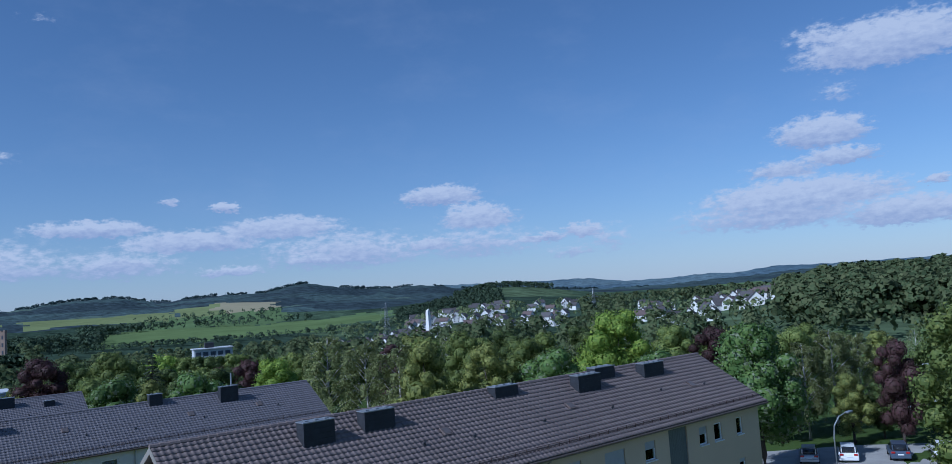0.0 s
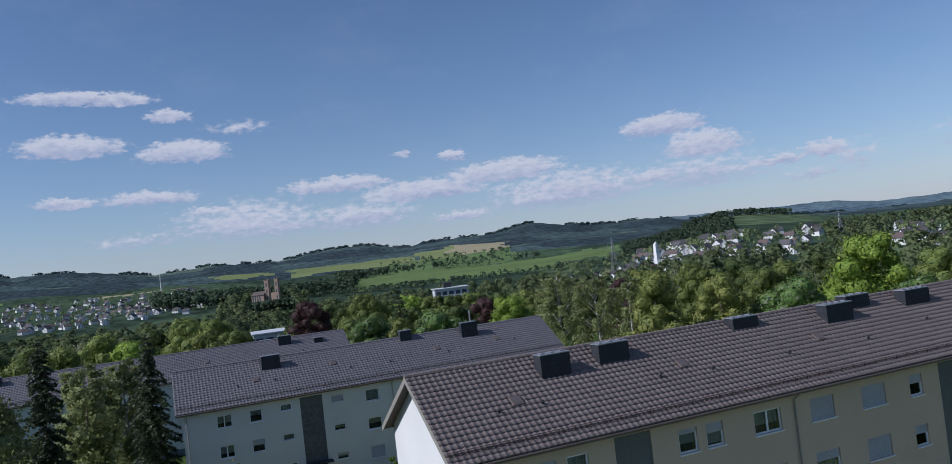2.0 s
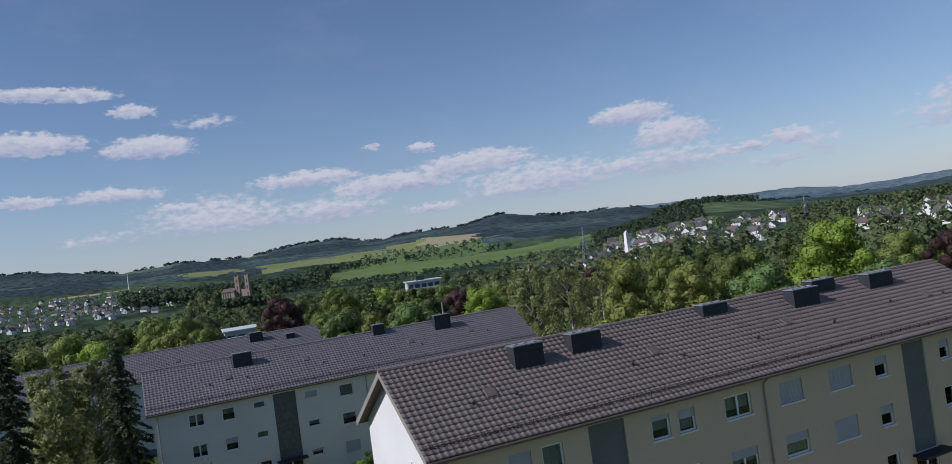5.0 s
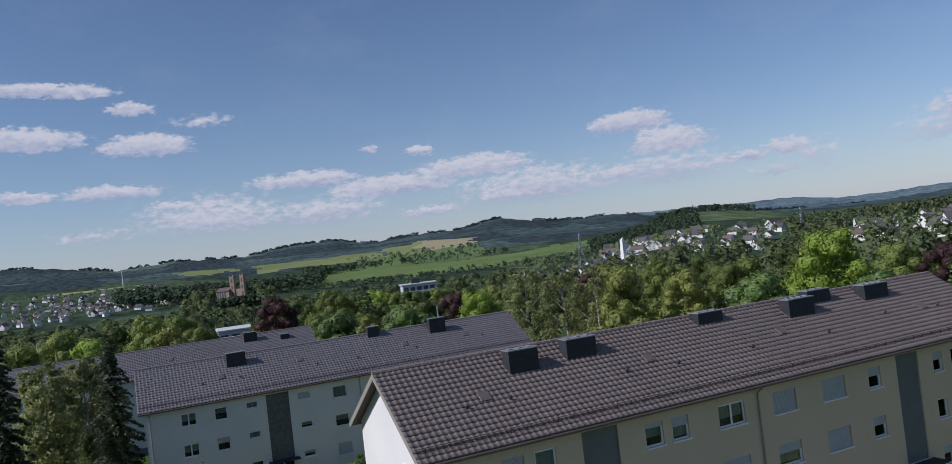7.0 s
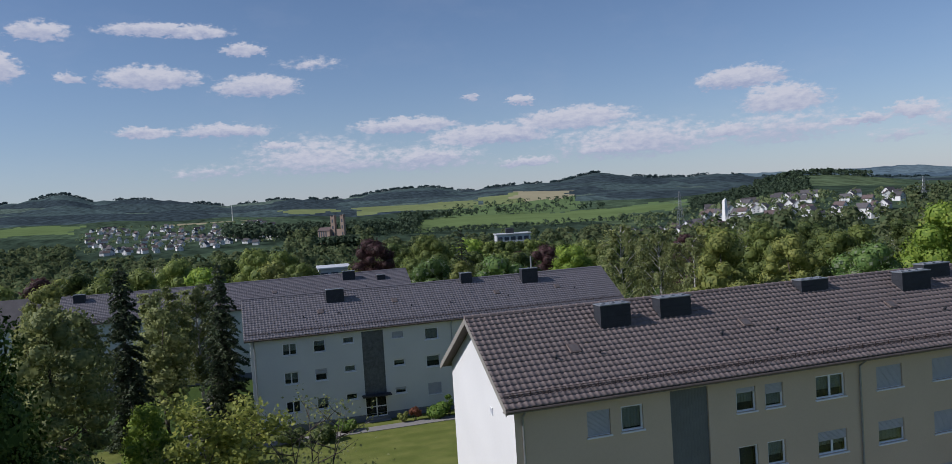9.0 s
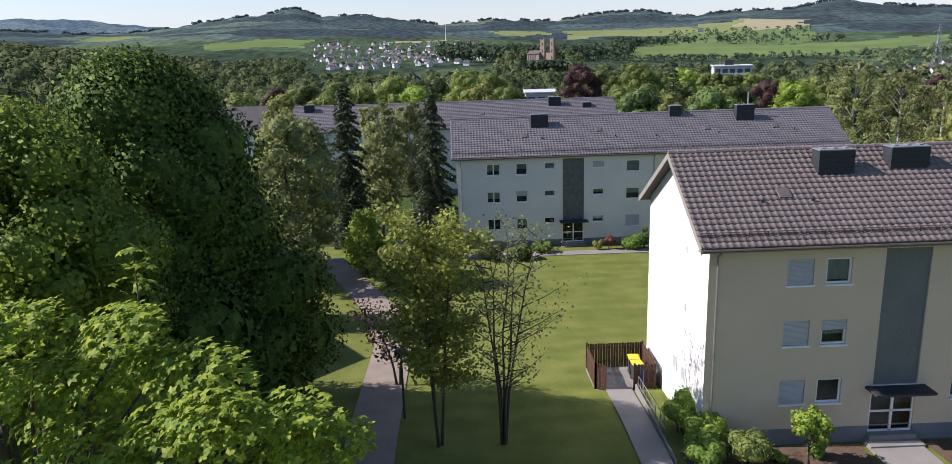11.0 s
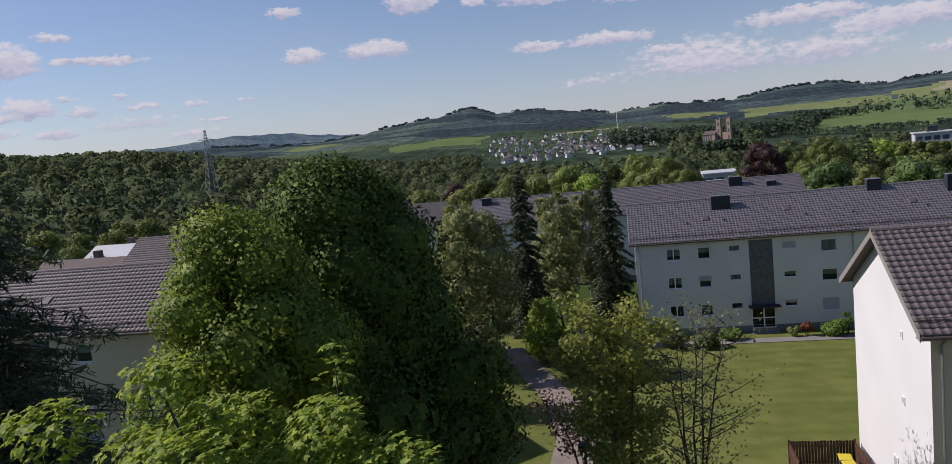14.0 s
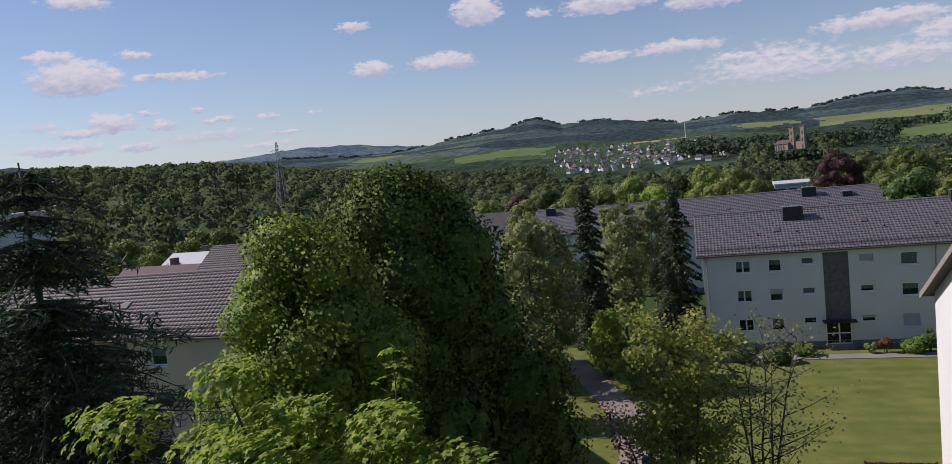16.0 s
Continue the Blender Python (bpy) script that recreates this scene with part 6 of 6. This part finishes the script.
def bin_thing(x, y, z, body_mat, lid_mat, label, turn):
    th = empty("waste_bin", (0, 0, 0), label, "bin", "waste bins")
    bm = bmesh.new()
    lo = [bm.verts.new(p) for p in ((-.24, -.27, .06), (.24, -.27, .06), (.24, .27, .06), (-.24, .27, .06))]
    hi = [bm.verts.new(p) for p in ((-.29, -.34, .98), (.29, -.34, .98), (.29, .34, .98), (-.29, .34, .98))]
    bm.faces.new(lo[::-1]), bm.faces.new(hi)
    for k in range(4):
        bm.faces.new((lo[k], lo[(k + 1) % 4], hi[(k + 1) % 4], hi[k]))
    bmesh.ops.bevel(bm, geom=list(bm.edges), offset=.025, segments=2, affect="EDGES")
    part("body", bm, body_mat, th)
    part("lid", boxes((-.31, .31, -.37, .36, .985, 1.07), bevel=.03), lid_mat, th, "closed lid")
    for s in (-1, 1):
        bm = bmesh.new()
        tube(bm, [(s * .2, .3, .1), (s * .27, .3, .1)], [.1, .1], 10)
        part("wheel", bm, M_BIN, th)
    th.matrix_world = pose(x, y, z, 0, 0, turn)


bin_thing(9.35, 37.7, zf + .04, M_BIN, M_YELLOW, "dark grey waste bin with yellow lid", 4)
bin_thing(9.35, 38.5, zf + .04, M_BIN, M_YELLOW, "dark grey waste bin with yellow lid", -5)
bin_thing(9.75, 37.0, zf + .04, M_BLUE, M_BIN, "blue waste bin inside the screen", 8)

# railing and low wall beside the walk
rail = empty("handrail", (0, 0, 0), "thin grey steel railing beside the walk", "railing")
for k in range(7):
    y = 31.0 + k * .85
    z = ground_z(9.05, y)
    bm = bmesh.new()
    tube(bm, [(9.05, y, z - .1), (9.05, y, z + .95)], [.018, .018], 6)
    part("post", bm, M_METAL, rail)
for h in (.5, .95):
    bm = bmesh.new()
    tube(bm, [(9.05, 31.0, ground_z(9, 31) + h), (9.05, 36.1, ground_z(9, 36.1) + h)], [.02, .02], 6)
    part("bar", bm, M_METAL, rail)
wall = part("low_wall", boxes((8.93, 9.0, 28.9, 36.3, -.5, .2), bevel=.01), M_SLAB)
tagged(wall, "low concrete edging wall beside the walk", "wall")
tagged(wall, kind="structure")

# gable wall's small windows
for y, z, w, h in ((33.2, 1.9, .55, .75), (34.6, 1.9, .55, .75), (33.3, 8.2, .3, .35), (33.3, 5.4, .3, .35)):
    th = part("gable_window", boxes((10.36, 10.395, y - w, y, z, z + .06), (10.36, 10.395, y - w, y, z + h - .06, z + h), (10.36, 10.395, y - w, y - w + .06, z + .06, z + h - .06), (10.36, 10.395, y - .06, y, z + .06, z + h - .06)), M_FRAME)
    tagged(th, "small white framed window in the gable wall", "window")
    part("pane", boxes((10.37, 10.392, y - w + .06, y - .06, z + .06, z + h - .06)), M_SHUTTER, th)

# path lamp
zl = ground_z(-3.0, 34.5)
lamp = empty("bollard_lamp", (-3.0, 34.2, zl), "dark post lamp with a flat round hood by the path", "lamp")
bm = bmesh.new()
tube(bm, [(0, 0, -.1), (0, 0, 3.3)], [.06, .045], 8)
part("post", bm, M_DARK_METAL, lamp)
bm = bmesh.new()
tube(bm, [(0, 0, 3.3), (0, 0, 3.38), (0, 0, 3.62), (0, 0, 3.7)], [.2, .33, .33, .1], 14)
part("hood", bm, M_DARK_METAL, lamp)

# street lamp at the car park
lx, ly = 54.0, 27.2
street = empty("street_lamp", (lx, ly, ground_z(lx, ly)), "grey curved street lamp at the car park", "lamp")
bm = bmesh.new()
tube(bm, [(0, 0, -.2), (0, 0, 3), (0, 0, 6.2), (.1, -.05, 7.1), (.5, -.25, 7.7), (1.0, -.5, 7.95)], [.09, .08, .06, .05, .045, .04], 8)
part("pole", bm, M_METAL, street)
part("lamp_head", boxes((.85, 1.6, -.8, -.5, 7.88, 8.02), bevel=.04), M_CAP, street)


# ---- cars ----
M_RUBBER = material("tyre_rubber", (.02, .02, .02), .8, .2, 5, 30)
M_RIM = material("alloy_rim", (.5, .5, .52), .3, .1, 5, 30, metal=.9)
M_TAIL = material("red_tail_light", (.35, .02, .02), .25, .1, 5, 30, gloss=.6)
M_CARGLASS = material("tinted_car_glass", (.02, .022, .025), .08, .1, 2, 20, gloss=.9)


def car(x, y, turn, paint, label):
    th = empty("car", (0, 0, 0), label, "car", "parked cars")
    side = [(-2.1, .35), (-2.12, .75), (-1.98, 1.0), (-1.2, 1.05), (-.2, 1.02), (.9, .98), (1.7, .86), (2.08, .68), (2.12, .35)]
    cab = [(-1.95, 1.0), (-1.62, 1.46), (-.5, 1.56), (.25, 1.48), (1.05, .96)]
    def loft(prof, rows):
        bm = bmesh.new()
        rings = [[bm.verts.new((w * (1 - k * max(0, z - 1.0)), xx, z)) for xx, z in prof] for w, k in rows]
        for a, b in zip(rings, rings[1:]):
            for i in range(len(prof)):
                j = (i + 1) % len(prof)
                bm.faces.new((a[i], a[j], b[j], b[i]))
        bm.faces.new(rings[0]), bm.faces.new(rings[-1][::-1])
        bmesh.ops.recalc_face_normals(bm, faces=bm.faces)
        return bm
    bm = loft(side, ((-.88, .0), (-.82, 0), (.82, 0), (.88, .0)))
    bmesh.ops.bevel(bm, geom=list(bm.edges), offset=.05, segments=2, affect="EDGES")
    body = part("body", bm, paint, th, smooth=True)
    bm = loft(cab, ((-.80, .35), (.80, .35)))
    bmesh.ops.bevel(bm, geom=list(bm.edges), offset=.06, segments=2, affect="EDGES")
    part("cabin_glass", bm, M_CARGLASS, body, smooth=True)
    part("roof_panel", boxes((-.62, .62, -1.5, .3, 1.5, 1.575), bevel=.03), paint, body)
    part("rear_pillar", boxes((-.66, -.56, -1.9, -1.5, 1.0, 1.5), (.56, .66, -1.9, -1.5, 1.0, 1.5), bevel=.02), paint, body)
    for s in (-1, 1):
        part("tail_light", boxes((s * .62 - .17, s * .62 + .17, -2.16, -2.02, .78, .96), bevel=.03), M_TAIL, th)
        for yy in (-1.28, 1.32):
            bm = bmesh.new()
            tube(bm, [(s * .72, yy, .32), (s * .90, yy, .32)], [.32, .32], 16)
            wh = part("wheel", bm, M_RUBBER, th)
            bm = bmesh.new()
            tube(bm, [(s * .85, yy, .32), (s * .912, yy, .32)], [.2, .2], 10)
            part("rim", bm, M_RIM, wh)
    part("bumper", boxes((-.86, .86, -2.2, -2.05, .32, .62), bevel=.05), paint, th)
    part("number_plate", boxes((-.26, .26, -2.215, -2.19, .64, .75)), M_FRAME, th)
    th.matrix_world = pose(x, y, ground_z(x, y) + .06, 0, 0, turn)


P_SILVER = material("silver_car_paint", (.52, .53, .55), .3, .04, 2, 40, metal=.4, gloss=.6)
P_WHITE = material("white_car_paint", (.72, .73, .74), .3, .04, 2, 40, gloss=.6)
P_BLUE = material("dark_blue_car_paint", (.10, .13, .19), .3, .04, 2, 40, metal=.4, gloss=.6)
car(74.3, 40.2, -62, P_SILVER, "silver parked car seen from behind")
car(76.2, 37.2, -62, P_WHITE, "white parked car seen from behind")
car(78.6, 33.4, -62, P_BLUE, "dark blue parked car seen from behind")
car(80.3, 30.0, -62, P_WHITE, "white parked car half under foliage")
